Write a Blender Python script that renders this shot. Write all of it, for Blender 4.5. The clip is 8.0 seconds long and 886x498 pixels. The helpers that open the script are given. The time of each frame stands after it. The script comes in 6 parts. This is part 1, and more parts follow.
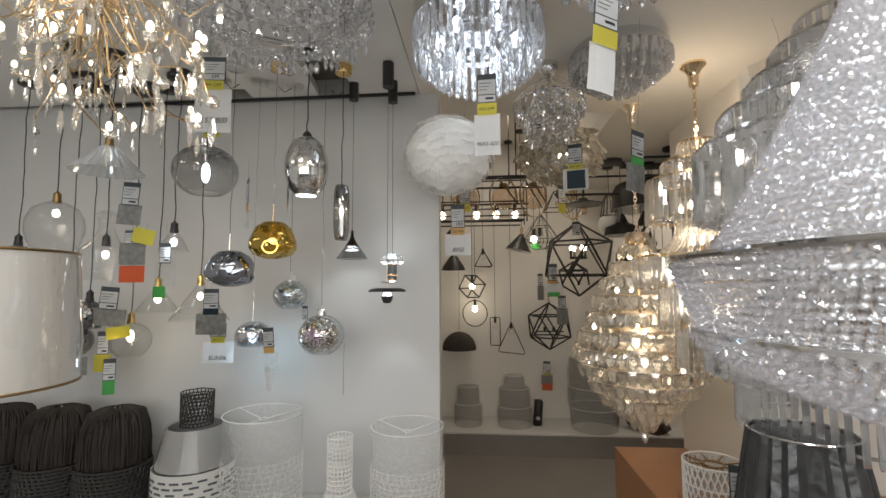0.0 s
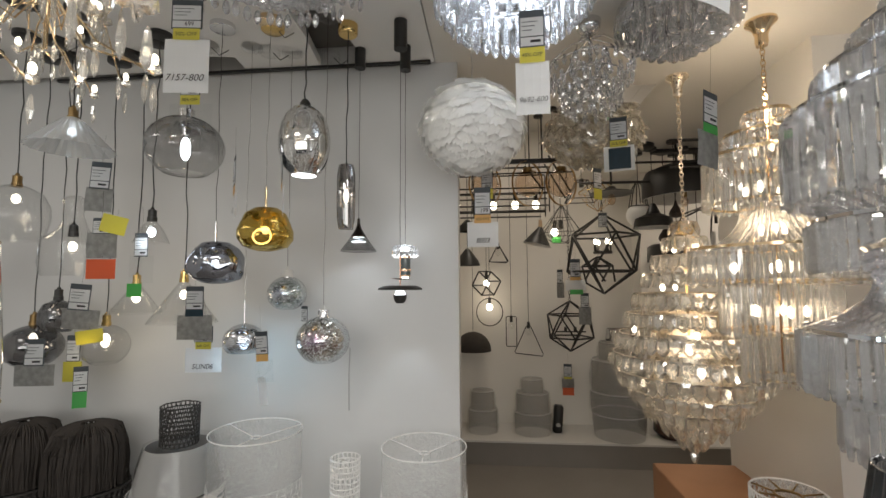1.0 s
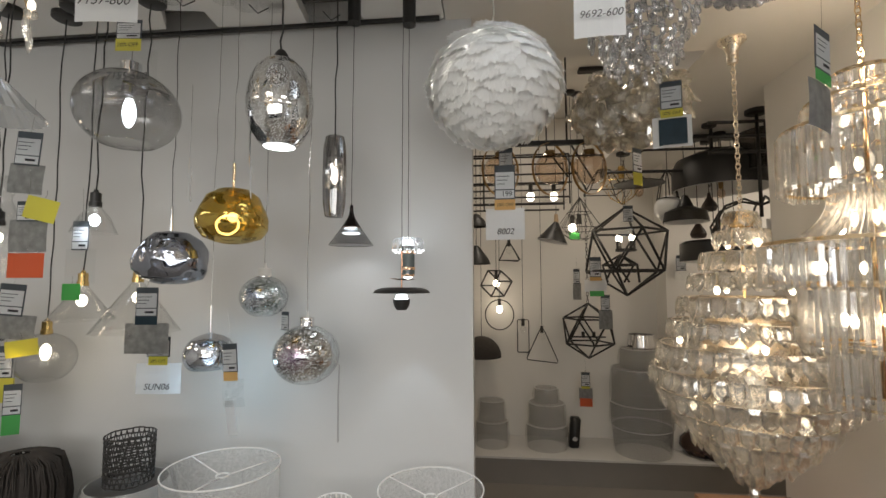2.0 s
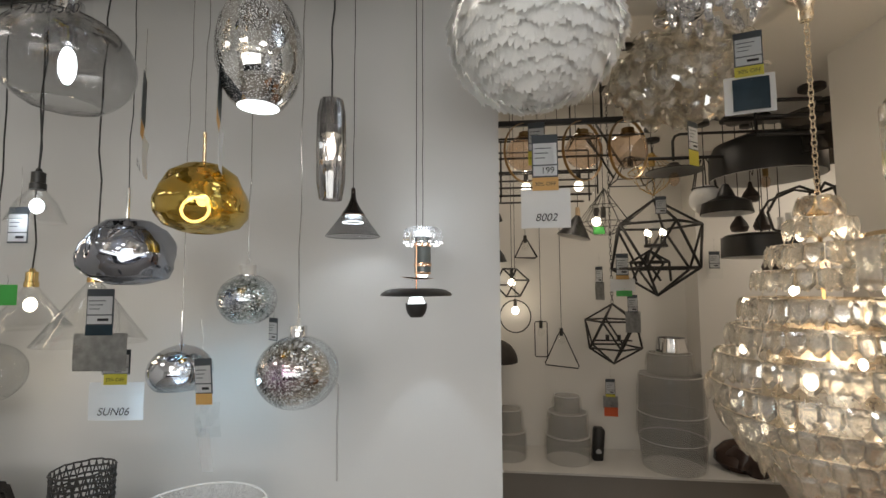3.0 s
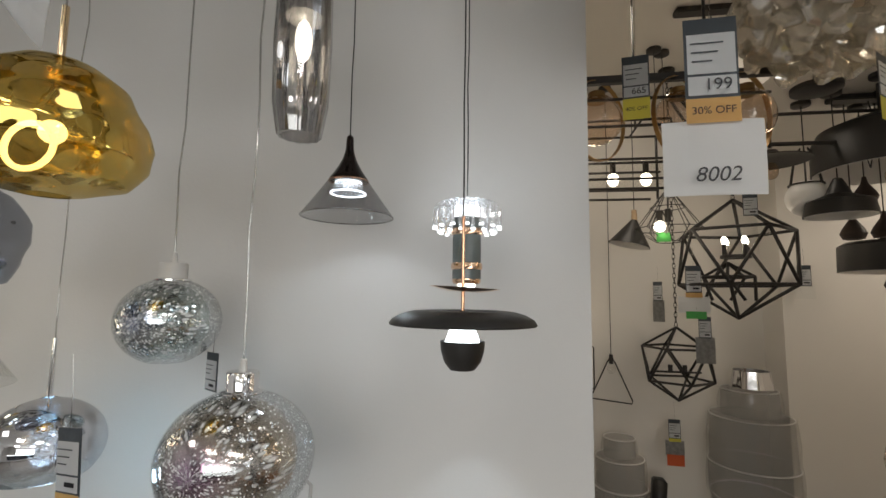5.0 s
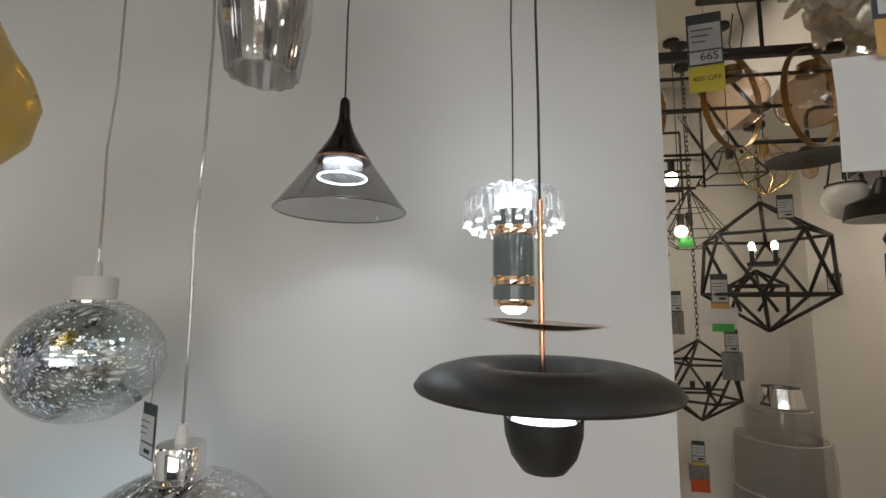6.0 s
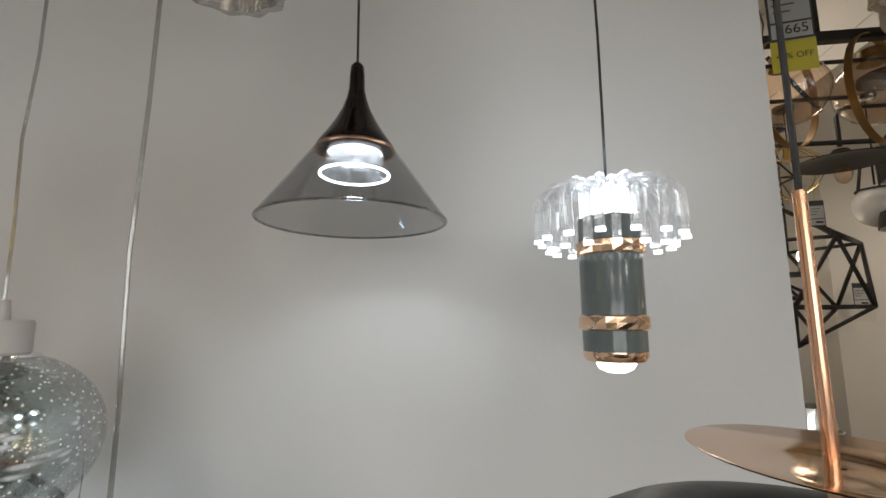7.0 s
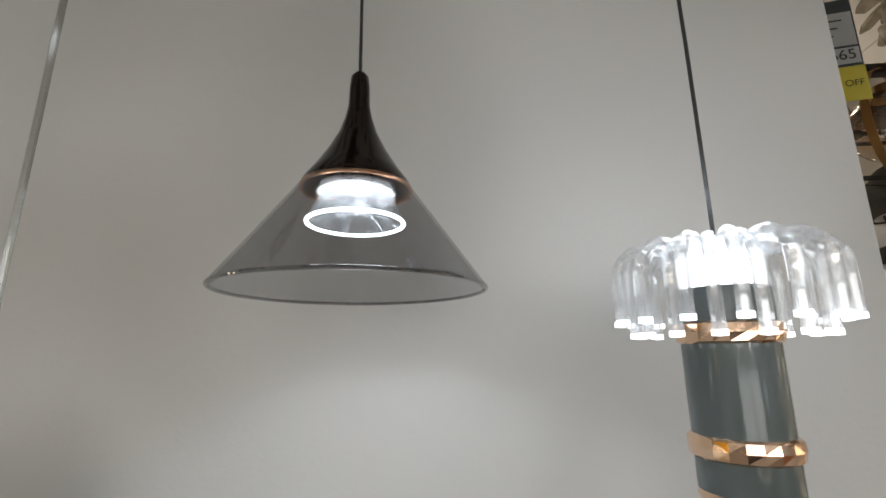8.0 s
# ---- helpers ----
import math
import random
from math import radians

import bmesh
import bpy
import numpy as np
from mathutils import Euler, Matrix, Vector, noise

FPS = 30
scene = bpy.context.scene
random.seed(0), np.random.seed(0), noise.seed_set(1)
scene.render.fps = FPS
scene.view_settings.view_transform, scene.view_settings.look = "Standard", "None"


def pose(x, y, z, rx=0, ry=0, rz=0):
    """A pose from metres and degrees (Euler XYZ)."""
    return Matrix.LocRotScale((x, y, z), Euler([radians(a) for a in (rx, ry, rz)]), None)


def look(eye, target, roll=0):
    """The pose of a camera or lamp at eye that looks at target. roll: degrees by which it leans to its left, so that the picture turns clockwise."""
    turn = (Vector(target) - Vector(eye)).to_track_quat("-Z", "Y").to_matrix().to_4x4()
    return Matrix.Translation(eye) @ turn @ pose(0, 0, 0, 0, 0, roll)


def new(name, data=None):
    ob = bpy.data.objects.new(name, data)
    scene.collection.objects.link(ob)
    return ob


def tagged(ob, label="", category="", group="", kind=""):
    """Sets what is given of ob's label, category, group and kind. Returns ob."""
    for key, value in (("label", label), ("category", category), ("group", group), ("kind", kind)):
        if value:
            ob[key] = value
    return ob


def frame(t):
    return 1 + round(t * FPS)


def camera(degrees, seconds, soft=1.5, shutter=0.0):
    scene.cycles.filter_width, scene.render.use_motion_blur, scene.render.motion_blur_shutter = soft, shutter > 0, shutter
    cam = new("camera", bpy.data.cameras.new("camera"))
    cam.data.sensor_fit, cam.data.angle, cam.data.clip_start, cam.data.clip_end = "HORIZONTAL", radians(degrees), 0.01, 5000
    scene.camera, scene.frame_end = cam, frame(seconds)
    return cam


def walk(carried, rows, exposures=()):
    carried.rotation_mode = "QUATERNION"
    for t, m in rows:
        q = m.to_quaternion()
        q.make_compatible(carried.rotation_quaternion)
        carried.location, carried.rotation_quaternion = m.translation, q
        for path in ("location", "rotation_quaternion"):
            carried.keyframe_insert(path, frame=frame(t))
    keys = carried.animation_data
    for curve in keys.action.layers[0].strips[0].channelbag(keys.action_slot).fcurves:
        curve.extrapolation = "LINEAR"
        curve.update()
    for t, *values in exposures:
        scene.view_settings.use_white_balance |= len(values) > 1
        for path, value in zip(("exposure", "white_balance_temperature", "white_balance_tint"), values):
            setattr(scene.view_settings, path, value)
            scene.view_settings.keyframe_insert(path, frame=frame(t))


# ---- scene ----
cam = camera(88.4, 8.0)
PATH = [
    (0, (-0.026, 0.012, 1.799), (-0.194, 1.998, 1.969), -0.3),
    (0.5, (-0.085, 0.194, 1.804), (-0.272, 2.179, 1.970), -0.4),
    (1, (-0.131, 0.365, 1.802), (-0.324, 2.350, 1.958), -0.3),
    (1.5, (-0.163, 0.579, 1.810), (-0.363, 2.563, 1.964), -0.1),
    (3, (-0.295, 1.099, 1.815), (-0.524, 3.081, 1.963), -0.2),
    (3.5, (-0.317, 1.278, 1.819), (-0.586, 3.254, 1.974), 0.1),
    (4, (-0.338, 1.455, 1.818), (-0.650, 3.422, 1.992), 0.4),
    (4.5, (-0.389, 1.588, 1.813), (-0.707, 3.553, 2.003), 0.8),
    (6, (-0.533, 1.961, 1.842), (-0.821, 3.925, 2.086), 0.6),
    (6.5, (-0.577, 2.057, 1.860), (-0.864, 4.020, 2.115), 0.3),
    (7, (-0.620, 2.137, 1.878), (-0.882, 4.097, 2.174), -0.2),
    (7.5, (-0.649, 2.203, 1.900), (-0.863, 4.159, 2.260), -0.5),
    (8, (-0.674, 2.251, 1.928), (-0.848, 4.196, 2.364), -0.7),
]
walk(cam, [(t, look(eye, target, roll)) for t, eye, target, roll in PATH])

# ---- light ----
world = bpy.data.worlds.new("world")
scene.world = world
world.use_nodes = True
world.node_tree.nodes["Background"].inputs[0].default_value = (0.9, 0.92, 1.0, 1)
world.node_tree.nodes["Background"].inputs[1].default_value = 0.03
scene.view_settings.exposure = 0.12


def lamp(kind, name, place, power, colour, size=0.05, target=None, size_y=None):
    data = bpy.data.lights.new(name, kind)
    data.energy, data.color = power, colour
    if kind == "AREA":
        data.size = size
        if size_y:
            data.shape, data.size_y = "RECTANGLE", size_y
    elif kind == "SPOT":
        data.shadow_soft_size, data.spot_size, data.spot_blend = size, radians(100), 0.6
    else:
        data.shadow_soft_size = size
    ob = new(name, data)
    ob.matrix_world = look(place, target) if target else Matrix.Translation(place)
    return ob


WARM, COOL, NEUTRAL = (1.0, 0.82, 0.60), (0.80, 0.90, 1.0), (1.0, 0.965, 0.925)
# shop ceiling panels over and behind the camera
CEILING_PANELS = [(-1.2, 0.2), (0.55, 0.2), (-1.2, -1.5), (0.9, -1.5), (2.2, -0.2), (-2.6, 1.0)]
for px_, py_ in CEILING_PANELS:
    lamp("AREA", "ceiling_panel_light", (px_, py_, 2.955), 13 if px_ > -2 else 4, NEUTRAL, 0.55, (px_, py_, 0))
# fill lamps added under the alcove ceilings, without any fixture of their own
for px_, py_, pz_, watts in ((0.15, 4.6, 3.56, 8.0), (2.5, 4.6, 2.93, 11.0)):
    lamp("AREA", "alcove_fill", (px_, py_, pz_), watts, (1.0, 0.88, 0.74), 0.4, (px_, py_, 0))

# unseen fill lamp added behind the camera to brighten the fronts of things
lamp("AREA", "front_fill", (0.0, -2.93, 2.05), 76, (0.985, 0.985, 0.95), 4.6, (0.0, 0.0, 2.35), 1.4)

# ---- materials ----


def nodes_of(name):
    m = bpy.data.materials.new(name)
    m.use_nodes = True
    return m, m.node_tree.nodes, m.node_tree.links, m.node_tree.nodes["Principled BSDF"]


def paint(name, colour, rough=0.5, metal=0.0, vary=0.08, scale=6.0, bump=0.05, fine=90.0, spread=0.0, sheen=0.0):
    """A surface with slow stains, fine grain and, with spread, a shade of its own for each object."""
    m, n, l, b = nodes_of(name)
    co = n.new("ShaderNodeTexCoord")
    slow, grain = n.new("ShaderNodeTexNoise"), n.new("ShaderNodeTexNoise")
    slow.inputs["Scale"].default_value, slow.inputs["Detail"].default_value = scale, 5
    grain.inputs["Scale"].default_value, grain.inputs["Detail"].default_value = fine, 3
    ramp = n.new("ShaderNodeMapRange")
    ramp.inputs["To Min"].default_value, ramp.inputs["To Max"].default_value = 1 - vary, 1 + vary
    mul = n.new("ShaderNodeMix")
    mul.data_type, mul.blend_type = "RGBA", "MULTIPLY"
    mul.inputs[0].default_value = 1
    mul.inputs[6].default_value = (*colour, 1)
    for tex in (slow, grain):
        l.new(co.outputs["Object"], tex.inputs["Vector"])
    l.new(slow.outputs[0], ramp.inputs["Value"])
    value = ramp.outputs[0]
    if spread:
        info, r2, mm = n.new("ShaderNodeObjectInfo"), n.new("ShaderNodeMapRange"), n.new("ShaderNodeMath")
        r2.inputs["To Min"].default_value, r2.inputs["To Max"].default_value = 1 - spread, 1 + spread
        mm.operation = "MULTIPLY"
        l.new(info.outputs["Random"], r2.inputs["Value"])
        l.new(value, mm.inputs[0]), l.new(r2.outputs[0], mm.inputs[1])
        value = mm.outputs[0]
    l.new(value, mul.inputs[7])
    l.new(mul.outputs[2], b.inputs["Base Color"])
    r = n.new("ShaderNodeMapRange")
    r.inputs["To Min"].default_value, r.inputs["To Max"].default_value = max(0.02, rough * 0.8), min(1, rough * 1.2)
    l.new(grain.outputs[0], r.inputs["Value"]), l.new(r.outputs[0], b.inputs["Roughness"])
    b.inputs["Metallic"].default_value = metal
    b.inputs["Sheen Weight"].default_value = sheen
    if bump:
        bu = n.new("ShaderNodeBump")
        bu.inputs["Strength"].default_value, bu.inputs["Distance"].default_value = bump, 0.004
        l.new(grain.outputs[0], bu.inputs["Height"]), l.new(bu.outputs[0], b.inputs["Normal"])
    return m


def glow(name, colour, strength):
    m, n, l, b = nodes_of(name)
    b.inputs["Base Color"].default_value = (*colour, 1)
    b.inputs["Emission Color"].default_value = (*colour, 1)
    b.inputs["Emission Strength"].default_value = strength
    return m


def thin_glass(name, tint, gloss=0.6, base=0.03, rough=0.02, wave=0.0, wave_scale=18.0):
    """Blown glass wall: looks through with a tint, mirrors more at a grazing angle."""
    m, n, l, b = nodes_of(name)
    n.remove(b)
    out = n["Material Output"]
    clear, shine, mix = n.new("ShaderNodeBsdfTransparent"), n.new("ShaderNodeBsdfGlossy"), n.new("ShaderNodeMixShader")
    clear.inputs[0].default_value = (*tint, 1)
    shine.inputs["Roughness"].default_value = rough
    fr, po, ma = n.new("ShaderNodeLayerWeight"), n.new("ShaderNodeMath"), n.new("ShaderNodeMath")
    fr.inputs[0].default_value = 0.5
    po.operation, po.inputs[1].default_value = "POWER", 3.5
    ma.operation, ma.use_clamp = "MULTIPLY_ADD", True
    ma.inputs[1].default_value, ma.inputs[2].default_value = gloss, base
    l.new(fr.outputs["Facing"], po.inputs[0]), l.new(po.outputs[0], ma.inputs[0]), l.new(ma.outputs[0], mix.inputs[0])
    l.new(clear.outputs[0], mix.inputs[1]), l.new(shine.outputs[0], mix.inputs[2])
    l.new(mix.outputs[0], out.inputs[0])
    if wave:
        co, tex, bu = n.new("ShaderNodeTexCoord"), n.new("ShaderNodeTexNoise"), n.new("ShaderNodeBump")
        tex.inputs["Scale"].default_value = wave_scale
        bu.inputs["Strength"].default_value, bu.inputs["Distance"].default_value = wave, 0.02
        l.new(co.outputs["Object"], tex.inputs["Vector"]), l.new(tex.outputs[0], bu.inputs["Height"])
        l.new(bu.outputs[0], shine.inputs["Normal"])
    return m


def crystal(name, tint, clear_part=0.45, gloss=0.12, milk=0.10):
    """Cut crystal: bends light, lets part of it straight through and sparkles on its facets; milk is a white share
    standing in for refracted lamplight.
    """
    m, n, l, b = nodes_of(name)
    n.remove(b)
    out = n["Material Output"]
    bend, clear, shine = n.new("ShaderNodeBsdfGlass"), n.new("ShaderNodeBsdfTransparent"), n.new("ShaderNodeBsdfGlossy")
    cloud, lit = n.new("ShaderNodeBsdfTranslucent"), n.new("ShaderNodeBsdfDiffuse")
    bend.inputs["Color"].default_value, bend.inputs["Roughness"].default_value, bend.inputs["IOR"].default_value = (*tint, 1), 0.0, 1.5
    clear.inputs[0].default_value = (*tint, 1)
    shine.inputs["Roughness"].default_value = 0.05
    for node in (cloud, lit):
        node.inputs[0].default_value = (0.95 * tint[0], 0.95 * tint[1], 0.95 * tint[2], 1)
    a, c, d, e = (n.new("ShaderNodeMixShader") for k in range(4))
    a.inputs[0].default_value, c.inputs[0].default_value, d.inputs[0].default_value, e.inputs[0].default_value = clear_part, gloss, 0.5, milk
    l.new(bend.outputs[0], a.inputs[1]), l.new(clear.outputs[0], a.inputs[2])
    l.new(a.outputs[0], c.inputs[1]), l.new(shine.outputs[0], c.inputs[2])
    l.new(lit.outputs[0], d.inputs[1]), l.new(cloud.outputs[0], d.inputs[2])
    l.new(c.outputs[0], e.inputs[1]), l.new(d.outputs[0], e.inputs[2]), l.new(e.outputs[0], out.inputs[0])
    return m


def firework_mirror(name, centre, edge):
    """Mirror coat with the specks' reflections painted as dashes that run out from the middle of the ball's front."""
    m, n, l, b = nodes_of(name)
    co, sep = n.new("ShaderNodeTexCoord"), n.new("ShaderNodeSeparateXYZ")
    l.new(co.outputs["Generated"], sep.inputs[0])
    dx, dz, at, rr, sq, sq2, sm = (n.new("ShaderNodeMath") for k in range(7))
    for node, k in ((dx, 0), (dz, 2)):
        node.operation, node.inputs[1].default_value = "SUBTRACT", 0.5
        l.new(sep.outputs[k], node.inputs[0])
    at.operation, sq.operation, sq2.operation, sm.operation, rr.operation = "ARCTAN2", "MULTIPLY", "MULTIPLY", "ADD", "SQRT"
    l.new(dx.outputs[0], at.inputs[0]), l.new(dz.outputs[0], at.inputs[1])
    l.new(dx.outputs[0], sq.inputs[0]), l.new(dx.outputs[0], sq.inputs[1])
    l.new(dz.outputs[0], sq2.inputs[0]), l.new(dz.outputs[0], sq2.inputs[1])
    l.new(sq.outputs[0], sm.inputs[0]), l.new(sq2.outputs[0], sm.inputs[1]), l.new(sm.outputs[0], rr.inputs[0])
    comb, scale, vor, lt = n.new("ShaderNodeCombineXYZ"), n.new("ShaderNodeVectorMath"), n.new("ShaderNodeTexVoronoi"), n.new("ShaderNodeMapRange")
    l.new(at.outputs[0], comb.inputs[0]), l.new(rr.outputs[0], comb.inputs[1])
    scale.operation, scale.inputs[1].default_value = "MULTIPLY", (8.0, 17.0, 1.0)
    l.new(comb.outputs[0], scale.inputs[0]), l.new(scale.outputs[0], vor.inputs["Vector"])
    vor.inputs["Scale"].default_value = 1.0
    lt.inputs["From Min"].default_value, lt.inputs["From Max"].default_value = 0.20, 0.42
    l.new(vor.outputs["Distance"], lt.inputs["Value"])
    ramp, speck = n.new("ShaderNodeValToRGB"), n.new("ShaderNodeBsdfDiffuse")
    ramp.color_ramp.elements[0].color, ramp.color_ramp.elements[0].position = (*centre, 1), 0.05
    ramp.color_ramp.elements[1].color, ramp.color_ramp.elements[1].position = (*edge, 1), 0.34
    l.new(rr.outputs[0], ramp.inputs[0]), l.new(ramp.outputs[0], b.inputs["Base Color"])
    b.inputs["Metallic"].default_value, b.inputs["Roughness"].default_value = 1.0, 0.10
    speck.inputs[0].default_value = (0.92, 0.92, 0.92, 1)
    mix = n.new("ShaderNodeMixShader")
    l.new(lt.outputs[0], mix.inputs[0]), l.new(speck.outputs[0], mix.inputs[1]), l.new(b.outputs[0], mix.inputs[2])
    l.new(mix.outputs[0], n["Material Output"].inputs[0])
    return m


def mirrored_glass(name, metal_tint, low, high, fade_to=(0.9, 0.93, 0.95), crackle=0.0, crackle_scale=60.0, wave=0.0, wave_scale=6.0, keep=0.9, rough=0.04):
    """Glass with a vapour-metal coat that fades along the object's z from low (clear) to high (mirror); crackle scratches specks out of it."""
    m, n, l, b = nodes_of(name)
    n.remove(b)
    out = n["Material Output"]
    co, sep, rng = n.new("ShaderNodeTexCoord"), n.new("ShaderNodeSeparateXYZ"), n.new("ShaderNodeMapRange")
    l.new(co.outputs["Object"], sep.inputs[0])
    rng.inputs["From Min"].default_value, rng.inputs["From Max"].default_value, rng.inputs["To Max"].default_value = low, high, keep
    rng.interpolation_type = "SMOOTHSTEP"
    l.new(sep.outputs[2], rng.inputs["Value"])
    value = rng.outputs[0]
    if crackle:
        vor, lt, mu = n.new("ShaderNodeTexVoronoi"), n.new("ShaderNodeMath"), n.new("ShaderNodeMath")
        vor.inputs["Scale"].default_value = crackle_scale
        lt.operation, lt.inputs[1].default_value = "GREATER_THAN", crackle
        mu.operation = "MULTIPLY"
        l.new(co.outputs["Object"], vor.inputs["Vector"]), l.new(vor.outputs[0], lt.inputs[0])
        l.new(lt.outputs[0], mu.inputs[0]), l.new(value, mu.inputs[1])
        value = mu.outputs[0]
    clear, shine, mirror = n.new("ShaderNodeBsdfTransparent"), n.new("ShaderNodeBsdfGlossy"), n.new("ShaderNodeBsdfGlossy")
    clear.inputs[0].default_value = (*fade_to, 1)
    mirror.inputs[0].default_value = (*metal_tint, 1)
    mirror.inputs["Roughness"].default_value = rough
    shine.inputs["Roughness"].default_value = 0.02
    fr, po, a, c = n.new("ShaderNodeLayerWeight"), n.new("ShaderNodeMath"), n.new("ShaderNodeMixShader"), n.new("ShaderNodeMixShader")
    fr.inputs[0].default_value = 0.5
    po.operation, po.inputs[1].default_value = "POWER", 3.0
    l.new(fr.outputs["Facing"], po.inputs[0])
    l.new(po.outputs[0], a.inputs[0]), l.new(clear.outputs[0], a.inputs[1]), l.new(shine.outputs[0], a.inputs[2])
    if crackle:
        speck, half = n.new("ShaderNodeBsdfDiffuse"), n.new("ShaderNodeMixShader")
        speck.inputs[0].default_value, half.inputs[0].default_value = (0.9, 0.92, 0.93, 1), 0.75
        l.new(lt.outputs[0], half.inputs[0])
        l.new(speck.outputs[0], half.inputs[1]), l.new(a.outputs[0], half.inputs[2])
        a = half
    l.new(value, c.inputs[0]), l.new(a.outputs[0], c.inputs[1]), l.new(mirror.outputs[0], c.inputs[2])
    l.new(c.outputs[0], out.inputs[0])
    if wave:
        tex, bu = n.new("ShaderNodeTexNoise"), n.new("ShaderNodeBump")
        tex.inputs["Scale"].default_value = wave_scale
        bu.inputs["Strength"].default_value, bu.inputs["Distance"].default_value = wave, 0.03
        l.new(co.outputs["Object"], tex.inputs["Vector"]), l.new(tex.outputs[0], bu.inputs["Height"])
        l.new(bu.outputs[0], mirror.inputs["Normal"]), l.new(bu.outputs[0], shine.inputs["Normal"])
    return m


def sheer(name, colour, cover, rough_bump=0.0, weave=0.0):
    """Thin cloth or film: part of the light goes straight through, the rest scatters; weave varies the cover in fine threads."""
    m, n, l, b = nodes_of(name)
    out = n["Material Output"]
    b.inputs["Base Color"].default_value, b.inputs["Roughness"].default_value = (*colour, 1), 0.45
    clear, mix = n.new("ShaderNodeBsdfTransparent"), n.new("ShaderNodeMixShader")
    co, tex, rng = n.new("ShaderNodeTexCoord"), n.new("ShaderNodeTexNoise"), n.new("ShaderNodeMapRange")
    tex.inputs["Scale"].default_value, tex.inputs["Detail"].default_value = (120, 4) if weave else (7, 4)
    rng.inputs["From Min"].default_value, rng.inputs["From Max"].default_value = 0.3, 0.7
    rng.inputs["To Min"].default_value, rng.inputs["To Max"].default_value = max(0.0, cover - (weave or 0.12)), cover + (weave or 0.12)
    l.new(co.outputs["Object"], tex.inputs["Vector"]), l.new(tex.outputs[0], rng.inputs["Value"]), l.new(rng.outputs[0], mix.inputs[0])
    l.new(clear.outputs[0], mix.inputs[1]), l.new(b.outputs[0], mix.inputs[2]), l.new(mix.outputs[0], out.inputs[0])
    if rough_bump:
        bu = n.new("ShaderNodeBump")
        bu.inputs["Strength"].default_value, bu.inputs["Distance"].default_value = rough_bump, 0.03
        l.new(tex.outputs[0], bu.inputs["Height"]), l.new(bu.outputs[0], b.inputs["Normal"])
    return m


M_WALL = paint("white_wall_paint", (0.582, 0.578, 0.568), 0.6, vary=0.035, scale=1.6, bump=0.06, fine=140)
M_BEIGE = paint("warm_white_wall_paint", (0.72, 0.69, 0.64), 0.65, vary=0.05, scale=1.3, bump=0.06, fine=120)
M_CEIL = paint("ceiling_paint", (0.76, 0.75, 0.73), 0.7, vary=0.04, scale=2.0, bump=0.05)
M_PLENUM = paint("grey_gap_shade", (0.16, 0.15, 0.14), 0.8, vary=0.15)
M_FLOOR = paint("grey_brown_floor", (0.22, 0.20, 0.18), 0.55, vary=0.14, scale=3.0, bump=0.08, fine=60)
M_LEDGE = paint("white_laminate", (0.58, 0.565, 0.54), 0.4, vary=0.05, bump=0.02)
M_BLACK = paint("black_powder_coat", (0.018, 0.017, 0.016), 0.42, vary=0.2, bump=0.06)
M_IRON = paint("matt_black_iron", (0.022, 0.019, 0.017), 0.5, vary=0.2, bump=0.08)
M_CORD = paint("black_cord", (0.02, 0.02, 0.02), 0.6, vary=0.1)
M_CLEARCORD = thin_glass("clear_cord", (0.72, 0.72, 0.70), 1.0, 0.12, 0.1)
M_WHITECORD = paint("white_cord", (0.55, 0.54, 0.52), 0.5, vary=0.05)
M_BRASS = paint("polished_brass", (0.78, 0.55, 0.22), 0.22, 1.0, vary=0.1, bump=0.02)
M_GOLD = paint("pale_gold_plate", (0.85, 0.66, 0.42), 0.16, 1.0, vary=0.06, bump=0.01)
M_COPPER = paint("brushed_copper", (0.78, 0.45, 0.29), 0.2, 1.0, vary=0.1, bump=0.03)
M_ROSE = paint("rose_gold_plate", (0.86, 0.60, 0.42), 0.1, 1.0, vary=0.06, bump=0.0)
M_CHROME = paint("chrome", (0.75, 0.75, 0.76), 0.07, 1.0, vary=0.05, bump=0.0)
M_ANTIQUE = paint("antique_brass", (0.30, 0.20, 0.09), 0.4, 1.0, vary=0.2, bump=0.05)
M_WHITE = paint("white_plastic", (0.8, 0.79, 0.77), 0.35, vary=0.03, bump=0.01)
M_PAPER = paint("white_card", (0.80, 0.81, 0.82), 0.5, vary=0.03, scale=12, bump=0.02)
M_SLEEVE = thin_glass("clear_sleeve", (0.94, 0.95, 0.95), 0.6, 0.02, 0.12)
M_NAVY = paint("dark_grey_print", (0.085, 0.10, 0.115), 0.5, vary=0.1)
M_INK = paint("black_ink", (0.03, 0.03, 0.035), 0.6, vary=0.05)
M_YELLOW = paint("yellow_label", (0.68, 0.62, 0.10), 0.5, vary=0.05)
M_ORANGE = paint("pale_orange_label", (0.72, 0.46, 0.17), 0.5, vary=0.05)
M_RED = paint("red_orange_label", (0.72, 0.16, 0.06), 0.5, vary=0.05)
M_GREEN = paint("green_label", (0.10, 0.48, 0.12), 0.5, vary=0.05)
M_PRINT = paint("grey_photo_print", (0.30, 0.30, 0.29), 0.4, vary=0.5, scale=40)
M_BLUEPRINT = paint("deep_blue_photo_print", (0.018, 0.045, 0.065), 0.5, vary=0.4, scale=20)
M_LACQUER = paint("grey_green_lacquer", (0.105, 0.125, 0.126), 0.13, 0.0, vary=0.06, bump=0.0)
M_FEATHER, fn, fl_, fb_ = nodes_of("white_feather")
fn.remove(fb_)
f_dif, f_tra, f_mix = fn.new("ShaderNodeBsdfDiffuse"), fn.new("ShaderNodeBsdfTranslucent"), fn.new("ShaderNodeMixShader")
